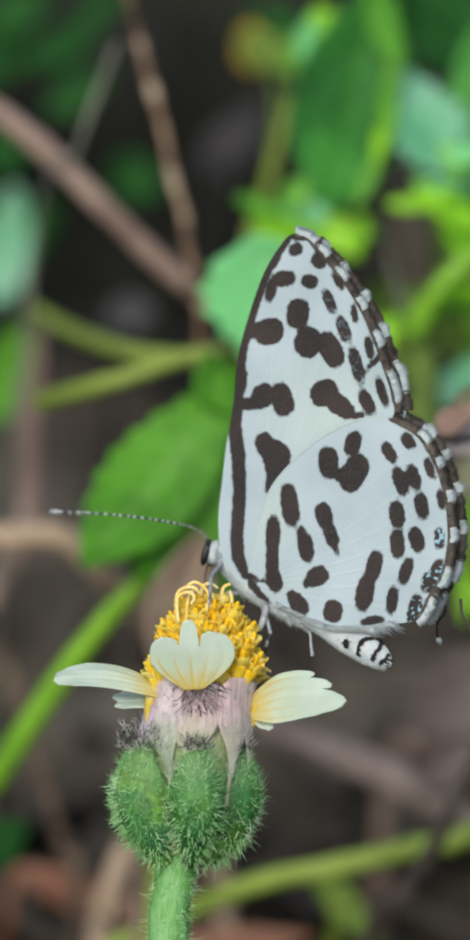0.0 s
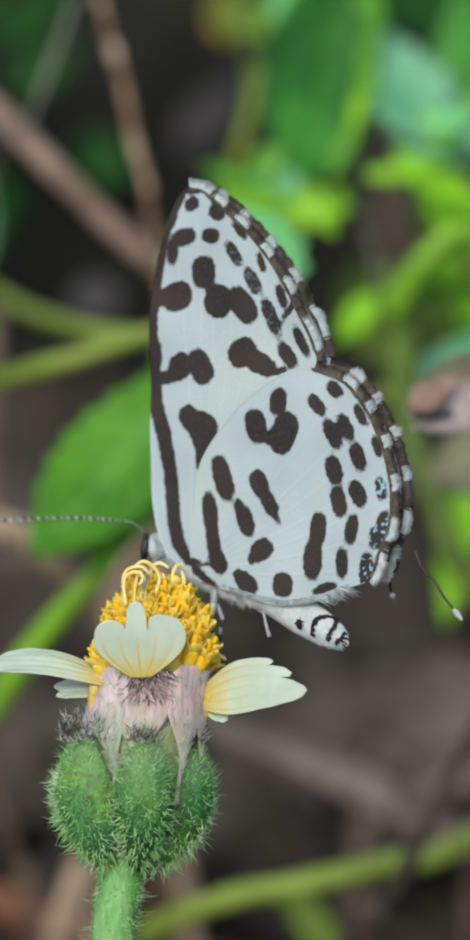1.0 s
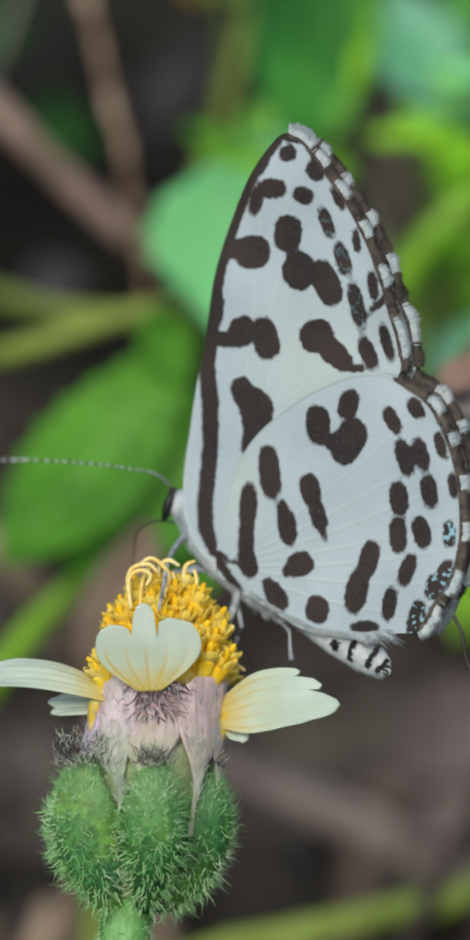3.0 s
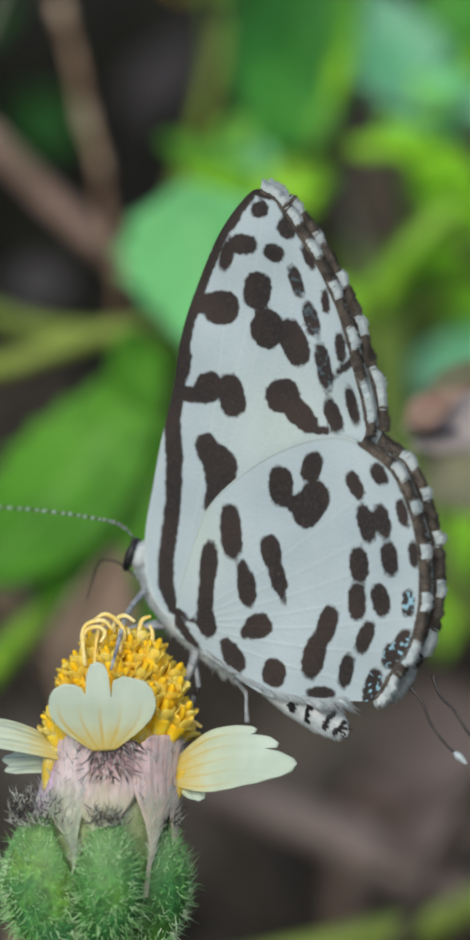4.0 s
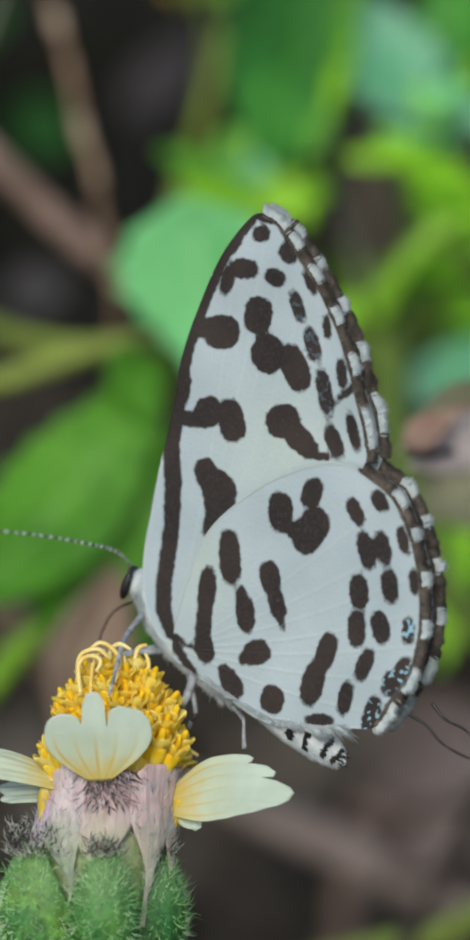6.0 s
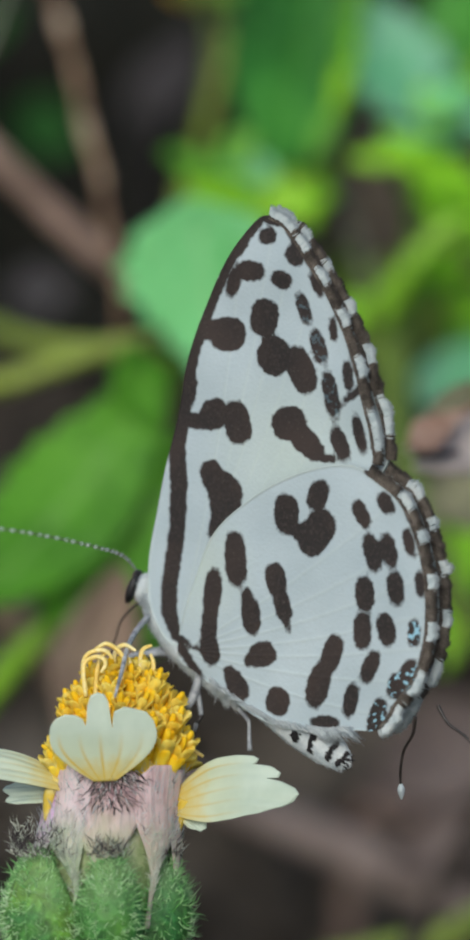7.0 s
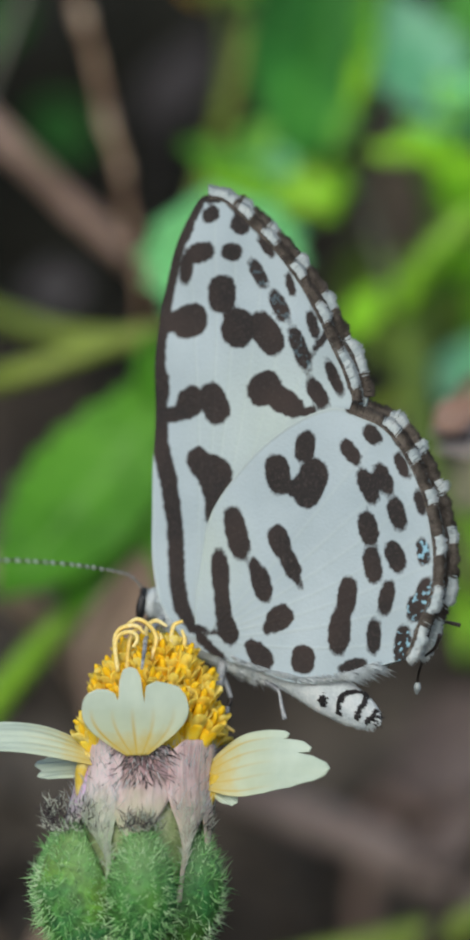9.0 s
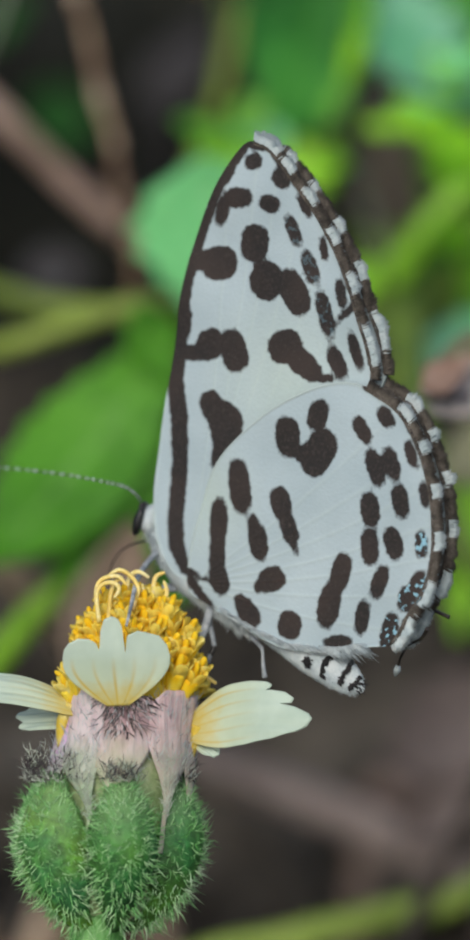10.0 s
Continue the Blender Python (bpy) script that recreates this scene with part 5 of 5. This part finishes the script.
# low weed at the edge of the soil
foot = rooted(-9, 58)
weed("low_weed", foot, "low weed with dull green leaves, shade put into their colour",
     ((( (-9.39, 58, 19.18, 0.4), (-10.23, 58, 12.3, 0.4), (-11, 58, -5, 0.5), (*foot, 0.5)), GREEN_STEM),
      (( (-9.44, 60, 26.78, 0.4), (-9.99, 60, 21, 0.4), (-10.23, 58, 12.3, 0.4)), GREEN_STEM)),
     (((-8.8, 74, 21.45), (-7.92, 72, 27.3), 2.5, (0, -0.9, 0.5), LEAF_BLUE, 0.35, "bluish green leaf"),
      ((-9.91, 80, 22.66), (-6.14, 78, 27.1), 3.2, (0, -0.9, 0.3), LEAF_SHADE_TONE, 0.04, "dark green leaf in shade"),
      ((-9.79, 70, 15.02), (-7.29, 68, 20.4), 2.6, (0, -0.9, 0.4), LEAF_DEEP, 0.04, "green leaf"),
      ((-9.76, 96.0, 37.36), (-6.15, 94.0, 39.0), 2.2, (0, -0.9, 0.2), LEAF_SHADE_TONE, 0.08, "dull green leaf"),
      ((-7.48, 92.0, 35.0), (-3.7, 90.0, 36.86), 2.0, (0, -0.9, 0.2), LEAF_SHADE_TONE, 0.2, "dull green leaf"),
      ((-10.24, 100.0, 34.97), (-7.51, 98.0, 37.54), 2.6, (0, -0.9, 0.2), LEAF_SHADE_TONE, 0.08, "dull green leaf"),
      ((-6.35, 90.0, 32.39), (-3.26, 88.0, 34.25), 1.7, (0, -0.9, 0.2), LEAF_SHADE_TONE, 0.2, "dull green leaf"),
      ((-9.36, 80.0, 28.58), (-7.63, 78.0, 30.61), 2.4, (0, -0.9, 0.2), LEAF_SHADE_TONE, 0.2, "dull green leaf"),
      ((-8.06, 82.0, 25.23), (-5.68, 80.0, 26.85), 2.4, (0, -0.9, 0.2), LEAF_SHADE_TONE, 0.2, "dull green leaf"),
      ((-4.79, 98.0, 38.01), (-2.1, 96.0, 39.2), 1.6, (0, -0.9, 0.2), LEAF_SHADE_TONE, 0.08, "dull green leaf"),
      ((-3.26, 84, 29), (-0.3, 86, 28.13), 2.6, (0, -0.9, 0.1), LEAF_SHADE_TONE, 0.04, "dull green leaf"),
      ((-9.8, 50, -5.86), (-7.23, 50, -3.9), 2.4, (0, -0.9, 0.4), LEAF_SHADE_TONE, 0.04, "dull green leaf")))
foot = rooted(8, 56)
weed("low_weed", foot, "low weed with a dull olive leaf over litter",
     ((( (6.44, 50, -6.25, 0.22), (7.36, 52, -8.68, 0.25), (7, 54, -13, 0.3), (*foot, 0.3)), OLIVE_STEM),),
     (((6.16, 50, -5.83), (9.39, 50, -9.75), 1.5, (0, -0.9, 0.1), LEAF_OLIVE, 0.05, "dull olive leaf"),))
# bare stems of the weeds
twig("arching_stem", "bright green stem arching over the soil", ((-0.22, 38, 8.34, 0.33), (-2.39, 38, 6.7, 0.46), (-5.36, 40, 3.05, 0.57), (-8.36, 42, -1.47, 0.6), (-11.69, 46, -6.9, 0.61), (-14, 60, to_soil(0, 60), 0.5)), GREEN_STEM)
twig("trailing_stem", "yellow-green stem trailing low over the soil", ((26, 40, 3, 0.5), (13.59, 42, -4.08, 0.52), (10.84, 42, -4.91, 0.52), (7, 42, -5.85, 0.52), (3.17, 42, -6.68, 0.49), (-0.64, 44, -8.49, 0.47), (-4.48, 46, -11.86, 0.44), (-8, 60, to_soil(0, 60), 0.5)), LIME_STEM)
twig("knotted_twig", "knotted tan-brown twig with pale patches", ((-2.95, 46, 35.88, 0.19), (-2.5, 46, 34.21, 0.19), (-1.96, 46, 32.09, 0.17), (-1.43, 46, 30.03, 0.24), (-0.9, 46, 28.2, 0.17), (-0.46, 45, 25.82, 0.22), (0.04, 45, 24.24, 0.19), (0.18, 45, 22.83, 0.17), (0.56, 44, 21.39, 0.19), (0.68, 43, 19.87, 0.15), (0.75, 42, 18.44, 0.14), (1, 52, 2, 0.19), (0, 66, to_soil(0, 66), 0.19)), TAN_BARK, 0.4, (2, 3, 5, 6, 9), STRAW)
twig("thick_stick", "thick rosy-brown dry stick", ((-11.82, 46, 30.83, 0.52), (-8.49, 47, 28.97, 0.56), (-5.84, 47, 26.83, 0.55), (-4.02, 47, 25.02, 0.52), (-2.28, 48, 23.36, 0.52), (-0.52, 48, 21.75, 0.52), (0.53, 49, 20.85, 0.48), (2.4, 56, 19.23, 0.33), (3.6, 100, 12, 0.31), (4, 130, to_soil(0, 130), 0.31)), ROSY_BARK)
twig("pale_twig", "thin pale grey-green dry twig", ((-3.13, 46, 32.22, 0.1), (-3.31, 46, 31.62, 0.11), (-4.21, 46, 29.23, 0.12), (-5.1, 46, 26.85, 0.12), (-6.66, 46, 23.86, 0.12), (-9, 60, 0, 0.2), (-9, 72, to_soil(0, 72), 0.2)), GREY_BARK)
twig("upright_twig", "pinkish-brown dry stem standing in the litter", ((-6.49, 64, 20.35, 0.17), (-6.77, 64, 18.6, 0.35), (-7.1, 62, 14.74, 0.49), (-7.19, 58, 10.59, 0.54), (-9.05, 56, 6.26, 0.51), (-10.46, 56, 3.41, 0.46), (-14, 62, to_soil(0, 62), 0.4)), ROSY_BARK)
twig("leaning_stalk", "thin brown stalk leaning over litter", ((-8.76, 56, 4.84, 0.26), (-7.61, 56, 1.99, 0.31), (-6.52, 56, -1.42, 0.34), (-5.37, 56, -5.4, 0.34), (-4.8, 56, -7.67, 0.31), (-6, 60, to_soil(0, 60), 0.3)), BARK)
twig("straw", "flat straw-coloured dry grass stalk", ((-12.54, 44, 10.05, 0.55), (-8.41, 45, 9.31, 0.64), (-4.54, 46, 8.49, 0.61), (1, 60, 0, 0.5), (4, 68, to_soil(0, 68), 0.5)), STRAW)
twig("grey_stick", "grey-brown stick lying across the litter", ((2.44, 60, 1.45, 0.58), (5.84, 58, 0.02, 0.77), (9.81, 57, -1.68, 0.86), (13.53, 57, -3.67, 0.8), (19.61, 58, -6.82, 0.69), (24, 64, to_soil(0, 64), 0.5)), WEATHERED)
twig("rosy_twig", "dull rosy-brown stick leaning over litter", ((16.47, 66, 1.17, 0.39), (14.62, 66, 0.28, 0.48), (12.39, 67, -0.78, 0.51), (10.53, 69, -1.65, 0.44), (10, 76, to_soil(0, 76), 0.5)), ROSY_BARK)
twig("dark_twig", "thin dark leafless twig over litter", ((14.72, 38, 2, 0.27), (12.93, 38, -1.43, 0.3), (12.2, 38, -3.11, 0.33), (11.04, 38, -5.25, 0.35), (9.68, 38, -7.37, 0.33), (8.25, 40, -10, 0.33), (5, 52, to_soil(0, 52), 0.35)), DARK_BARK)
twig("dry_stalk", "pale dry stalk standing in the litter", ((-2.35, 54, -4.79, 0.48), (-3.33, 54, -7.62, 0.57), (-3.88, 56, -10.51, 0.57), (-6, 62, to_soil(0, 62), 0.5)), STRAW)


def dry_leaf(name, label, base, tip, width, facing, mat, cup, hold, folds=(), fat=0.45):
    """A dead leaf hanging on a stalk that comes up from the soil."""
    root = thing(name, hold[-1][:3], label, "dead leaf", "dead leaves among the weeds")
    thicken(part("blade", leaf_mesh(base, tip, width, facing, cup=cup, bow=0.05, fat=fat, origin=hold[-1][:3], wave=0.08), mat, root), 0.25)
    for b, t, w, *other in folds:
        thicken(part("fold", leaf_mesh(b, t, w, facing, cup=cup, bow=0.04, fat=fat, origin=hold[-1][:3], wave=0.08), other[0] if other else mat, root), 0.25)
    stem_part(root, hold[-1][:3], hold, mat, "leaf_stalk")


dry_leaf("rolled_dead_leaf", "rolled pinkish-grey dead leaf with a reddish tip", (16.59, 18.0, 13.99), (10.35, 18.0, 13.12), 2.3, (0, -1, 0.6), PINK_LEAF, 0.3,
         ((*(16.59, 18.0, 13.99), 0.21), (19, 20, 12, 0.25), (20, 26, -10, 0.3), (20, 34, to_soil(0, 34), 0.3)),
         # the thin grey fold is a dark strip for the shade in the slit
         (((16.65, 19.0, 16.3), (10.94, 19.0, 13.91), 1.9, OLIVE_LEAF), ((12.52, 17.2, 14.54), (10.36, 17.2, 13.18), 1.3, REDDISH_LEAF), ((16.57, 17.6, 13.19), (10.5, 17.6, 12.49), 0.9), ((12.04, 16.9, 12.97), (10.55, 16.9, 12.82), 0.16, GREY_LEAF), ((15.9, 16.8, 14.15), (12.71, 16.8, 13.37), 0.5, REDDISH_LEAF)), 0.72)
dry_leaf("olive_dead_leaf", "dull olive-brown dead leaf among the weeds", (15.98, 38.0, 12.59), (11.99, 38.0, 11.27), 3.4, (0.1, -0.9, 0.5), OLIVE_LEAF, 0.3,
         ((*(15.98, 38.0, 12.59), 0.2), (20, 46, -6, 0.25), (20, 54, to_soil(0, 54), 0.3)))
dry_leaf("rosy_dead_leaf", "dull rosy-brown dead leaf lying in the litter", (16.07, 60.0, 3.57), (10.97, 60.0, 0.57), 4.6, (0.1, -0.8, 0.6), ROSY_LEAF, 0.2,
         ((*(16.07, 60.0, 3.57), 0.25), (17, 66, -4, 0.3), (17, 72, to_soil(0, 72), 0.3)))
dry_leaf("rosy_dead_leaf", "dull rosy-brown dead leaf lying in the litter", (15.09, 56.0, -0.5), (11.38, 56.0, -2.39), 2.2, (0.1, -0.8, 0.6), ROSY_LEAF, 0.2,
         ((*(15.09, 56.0, -0.5), 0.25), (15, 62, -9, 0.3), (15, 66, to_soil(0, 66), 0.3)))
dry_leaf("tan_dead_leaf", "curled tan dead leaf behind the flower", (-1.13, 34, 2.86), (0.63, 34, 9.29), 3.0, (0.2, -1, 0.1), TAN_LEAF, 0.5,
         ((-1.13, 34, 2.86, 0.22), (-2, 40, -6, 0.25), (-2, 46, to_soil(0, 46), 0.3)))
dry_leaf("red_dead_leaf", "reddish dead leaf low in the litter", (-7.62, 62, -6.37), (-1.01, 58, -8.85), 2.2, (0, -0.7, 0.7), RED_LEAF, 0.3,
         ((-7.62, 62, -6.37, 0.29), (-9, 66, -14, 0.3), (-9, 70, to_soil(0, 70), 0.3)))
dry_leaf("red_dead_leaf", "reddish dead leaf low in the litter", (-1.32, 56, -9.94), (6.3, 54, -9.3), 1.8, (0, -0.7, 0.7), RED_LEAF, 0.3,
         ((-1.32, 56, -9.94, 0.28), (-2, 62, -14, 0.3), (-2, 64, to_soil(0, 64), 0.3)))
dry_leaf("grey_dead_leaf", "grey withered leaf on dark soil", (1.77, 86, 29.3), (4.69, 84, 31.85), 2.6, (0, -0.9, 0.4), GREY_LEAF, 0.3,
         ((1.77, 86, 29.3, 0.26), (2, 115, 12, 0.2), (2, 130, to_soil(0, 130), 0.2)))
dry_leaf("grey_dead_leaf", "grey withered leaf on dark soil", (3.05, 84, 29.22), (4.73, 84, 32.76), 2.0, (0, -0.9, 0.4), GREY_LEAF, 0.3,
         ((3.05, 84, 29.22, 0.31), (3.2, 115, 12, 0.2), (3.4, 130, to_soil(0, 130), 0.2)))
# added blade that stands in for the brown gap between the weeds
dry_leaf("brown_gap_filler", "dull brown leaf added to fill the gap between the weeds", (9.3, 53.5, 25.9), (11.6, 53, 21.1), 3.0, (0.1, -0.9, 0.5), GAP_BROWN, 0.35,
         ((9.3, 53.5, 25.9, 0.2), (8, 100, 12, 0.2), (7.5, 130, to_soil(0, 130), 0.2)))
dry_leaf("grey_dead_leaf", "grey withered leaf on dark soil", (-3.25, 74, 21.02), (-0.89, 74, 21.27), 2.0, (0, -0.9, 0.4), GREY_LEAF, 0.3,
         ((-3.25, 74, 21.02, 0.25), (-2.5, 100, 12, 0.2), (-1, 125, to_soil(0, 125), 0.2)))


def orange_flower():
    place = rooted(4.5, 126)
    root = thing("orange_flower", place, "small orange-yellow flower on a thin stem", "flower")
    top = Vector((3.75, 70, 34.0))
    stem_part(root, place, ((*top, 0.15), (4.9, 66, 31.5, 0.15), (4.6, 68, 28, 0.16), (4.2, 76, 24, 0.18), (4.4, 105, 15, 0.2), (*place, 0.22)), MOSS_STEM)
    for k in range(8):
        a = 2 * math.pi * k / 8
        tip = top + Vector((0.8 * math.cos(a), -0.5 + 0.3 * math.sin(a), 1.25 * math.sin(a)))
        thicken(part("petal", leaf_mesh(top, tip, 0.9, (0, -1, 0.2), rows=10, cols=3, origin=place), ORANGE, root), 0.1)


orange_flower()


def litter():
    """Crumbled leaves and bits of stalk lying on the soil."""
    rng = random.Random(21)
    bm = bmesh.new()
    for k in range(1300):
        x, y = rng.uniform(-0.06, 0.08), 0.03 + 0.092 * rng.random() ** 0.9
        z = rng.uniform(-0.002, 0.006)
        turn = Euler((rng.uniform(-.5, .5), rng.uniform(-.5, .5), rng.uniform(0, 6.3)))
        m = Matrix.LocRotScale((x, y, z), turn, None)
        if rng.random() < 0.35:
            long, r = rng.uniform(0.006, 0.03), rng.uniform(0.0004, 0.0011)
            rings = []
            for s in range(5):
                bend = 0.1 * long * math.sin(s)
                rings.append([bm.verts.new(m @ Vector((long * (s / 4 - 0.5), bend + r * math.cos(a), r * math.sin(a)))) for a in (0, 1.26, 2.51, 3.77, 5.03)])
            for p, q in zip(rings, rings[1:]):
                for i in range(5):
                    bm.faces.new((p[i], p[(i + 1) % 5], q[(i + 1) % 5], q[i])).smooth = True
        else:
            long, wide = rng.uniform(0.005, 0.018), rng.uniform(0.002, 0.007)
            grid = [[bm.verts.new(m @ Vector((long * (s / 5 - 0.5), wide * u * math.sin(math.pi * (0.1 + s / 6.5)), 0.3 * wide * u * u + 0.1 * long * math.sin(s)))) for u in (-1, -0.5, 0, 0.5, 1)] for s in range(6)]
            for p, q in zip(grid, grid[1:]):
                for i in range(4):
                    bm.faces.new((p[i], p[i + 1], q[i + 1], q[i])).smooth = True
    tagged(part("leaf_litter", bm, LITTER, None), "brown crumbled leaves and stalks on soil", "litter", kind="stuff")


litter()

# ---- focus on the flower and the wings ----
cam.data.dof.use_dof = True
cam.data.dof.focus_object = bloom
cam.data.dof.aperture_fstop = 80.0


# ---- what moves ----
def motions():
    perch = [
        (0.0, 1.96, 1.50, 6.29, -1.3, 3.5, -27.1),
        (0.5, 1.70, 1.50, 6.01, 0.6, -3.1, -32.8),
        (1.0, 1.62, 1.50, 6.08, 1.8, -4.3, -31.8),
        (1.5, 1.93, 1.50, 6.21, 4.9, 5.6, -31.1),
        (2.0, 1.99, 1.50, 6.19, 5.2, 8.3, -31.1),
        (2.5, 1.99, 1.50, 6.22, 4.7, 8.0, -31.5),
        (2.7, 1.98, 1.50, 6.31, 5.8, 8.5, -30.4),
        (3.8, 2.00, 1.50, 6.15, 7.2, 12.0, -30.1),
        (4.0, 2.04, 1.50, 6.16, 5.7, 11.7, -31.0),
        (4.5, 1.99, 1.50, 6.14, 4.2, 9.7, -30.9),
        (5.0, 2.09, 1.50, 6.22, 6.1, 13.4, -31.5),
        (5.5, 2.12, 1.50, 6.21, 5.6, 13.0, -30.9),
        (6.0, 2.08, 1.50, 6.23, 5.1, 12.0, -30.5),
        (7.5, 2.10, 1.50, 6.19, 5.0, 12.1, -30.2),
        (8.0, 2.02, 1.50, 6.13, -0.1, 6.8, -30.3),
        (8.5, 1.78, 1.50, 5.86, -0.2, 1.9, -33.4),
        (9.0, 1.72, 1.50, 5.71, -0.6, -2.7, -30.7),
        (9.5, 1.87, 1.50, 5.89, 2.6, 2.8, -29.2),
        (10.0, 1.98, 1.50, 6.05, 5.1, 8.4, -30.6),
    ]
    # turn of each tail on the body, and how far the first tail swings out sideways
    swing = ((0, 81, 37, 60), (1, 96, 29, 56), (1.5, 52, 22, 20), (2, 38, 20, 0), (2.5, 33, 33, 0), (4, 13, 15, 0), (4.5, 0, 0, 0), (5, 6, 2, 0), (5.5, -11, -7, 0),
             (6, -9, -6, 0), (6.8, 50, 1, 14), (7.5, 111, 8, 32), (8, 111, 25, 28), (8.25, 100, 90, 32), (8.5, 85, 148, 36), (9, 102, 150, 40), (9.5, 105, 150, 44), (10, 102, 150, 36))
    for k, moving in enumerate(wing_tails):
        place = moving.location.copy()
        walk(moving, [(row[0], pose(*place, 0, row[k + 1]) @ pose(0, 0, 0, 0, 0, row[3] if k == 0 else 0)) for row in swing])
    # rise of the feeding tube's root above level; its end hangs straight down
    dip = ((0, -85), (1, -85), (1.5, -58), (2, -8), (2.5, -32), (3.2, -10), (4, 12), (4.5, -28), (5, 32), (5.5, 35), (6, -48), (6.8, -60), (7.5, -72), (8, -80), (9, -84), (9.5, -70), (10, -35))
    stem, end = feeding_tube
    root_at, end_at = stem.location.copy(), end.location.copy()
    walk(stem, [(t, pose(*root_at, 0, rise)) for t, rise in dip])
    walk(end, [(t, pose(*end_at, 0, max(-86 - rise, -88))) for t, rise in dip])
    # droop of the abdomen about its root
    hinge = Matrix.Translation((1.7 * MM, 0.3 * MM, -0.78 * MM))
    droop = ((0, 5.7), (0.5, 10), (1, 10.3), (1.5, 5.6), (2, 5), (2.5, 3.8), (4, 0), (4.5, 1.3), (5, 0.8), (5.5, 1.5), (6, 0.4), (7.5, 1.5), (8, 5.2), (8.5, 7.7), (9, 7.4), (9.5, 5), (10, 3))
    walk(flier_abdomen, [(t, hinge @ pose(0, 0, 0, 0, turn) @ hinge.inverted()) for t, turn in droop])
    # nod of the head, in millimetres, and turn of the antennae
    nod = ((0, -0.45, 7.5), (0.5, -0.52, 10), (1, -0.6, 9.8), (1.5, -0.3, 8), (2, -0.04, 3.5), (2.5, -0.05, 1.5), (4, 0.1, -1), (4.5, 0.05, 0), (5, 0, 0), (5.5, 0, 0), (6, 0, 0),
           (7.5, -0.15, 4), (8, -0.2, 5.7), (8.5, -0.3, 9), (9, -0.38, 12), (9.5, -0.15, 8), (10, 0.1, 4))
    walk(flier_head, [(t, pose(0, 0, low * MM)) for t, low, turn in nod])
    for antenna in flier_antennae:
        x, y, z = antenna.location
        walk(antenna, [(t, pose(x, y, z + low * MM, 0, turn)) for t, low, turn in nod])
    walk(flier, [(t, PLANE @ pose(x * MM, y * MM, z * MM, a, b, c)) for t, x, y, z, a, b, c in perch])


motions()
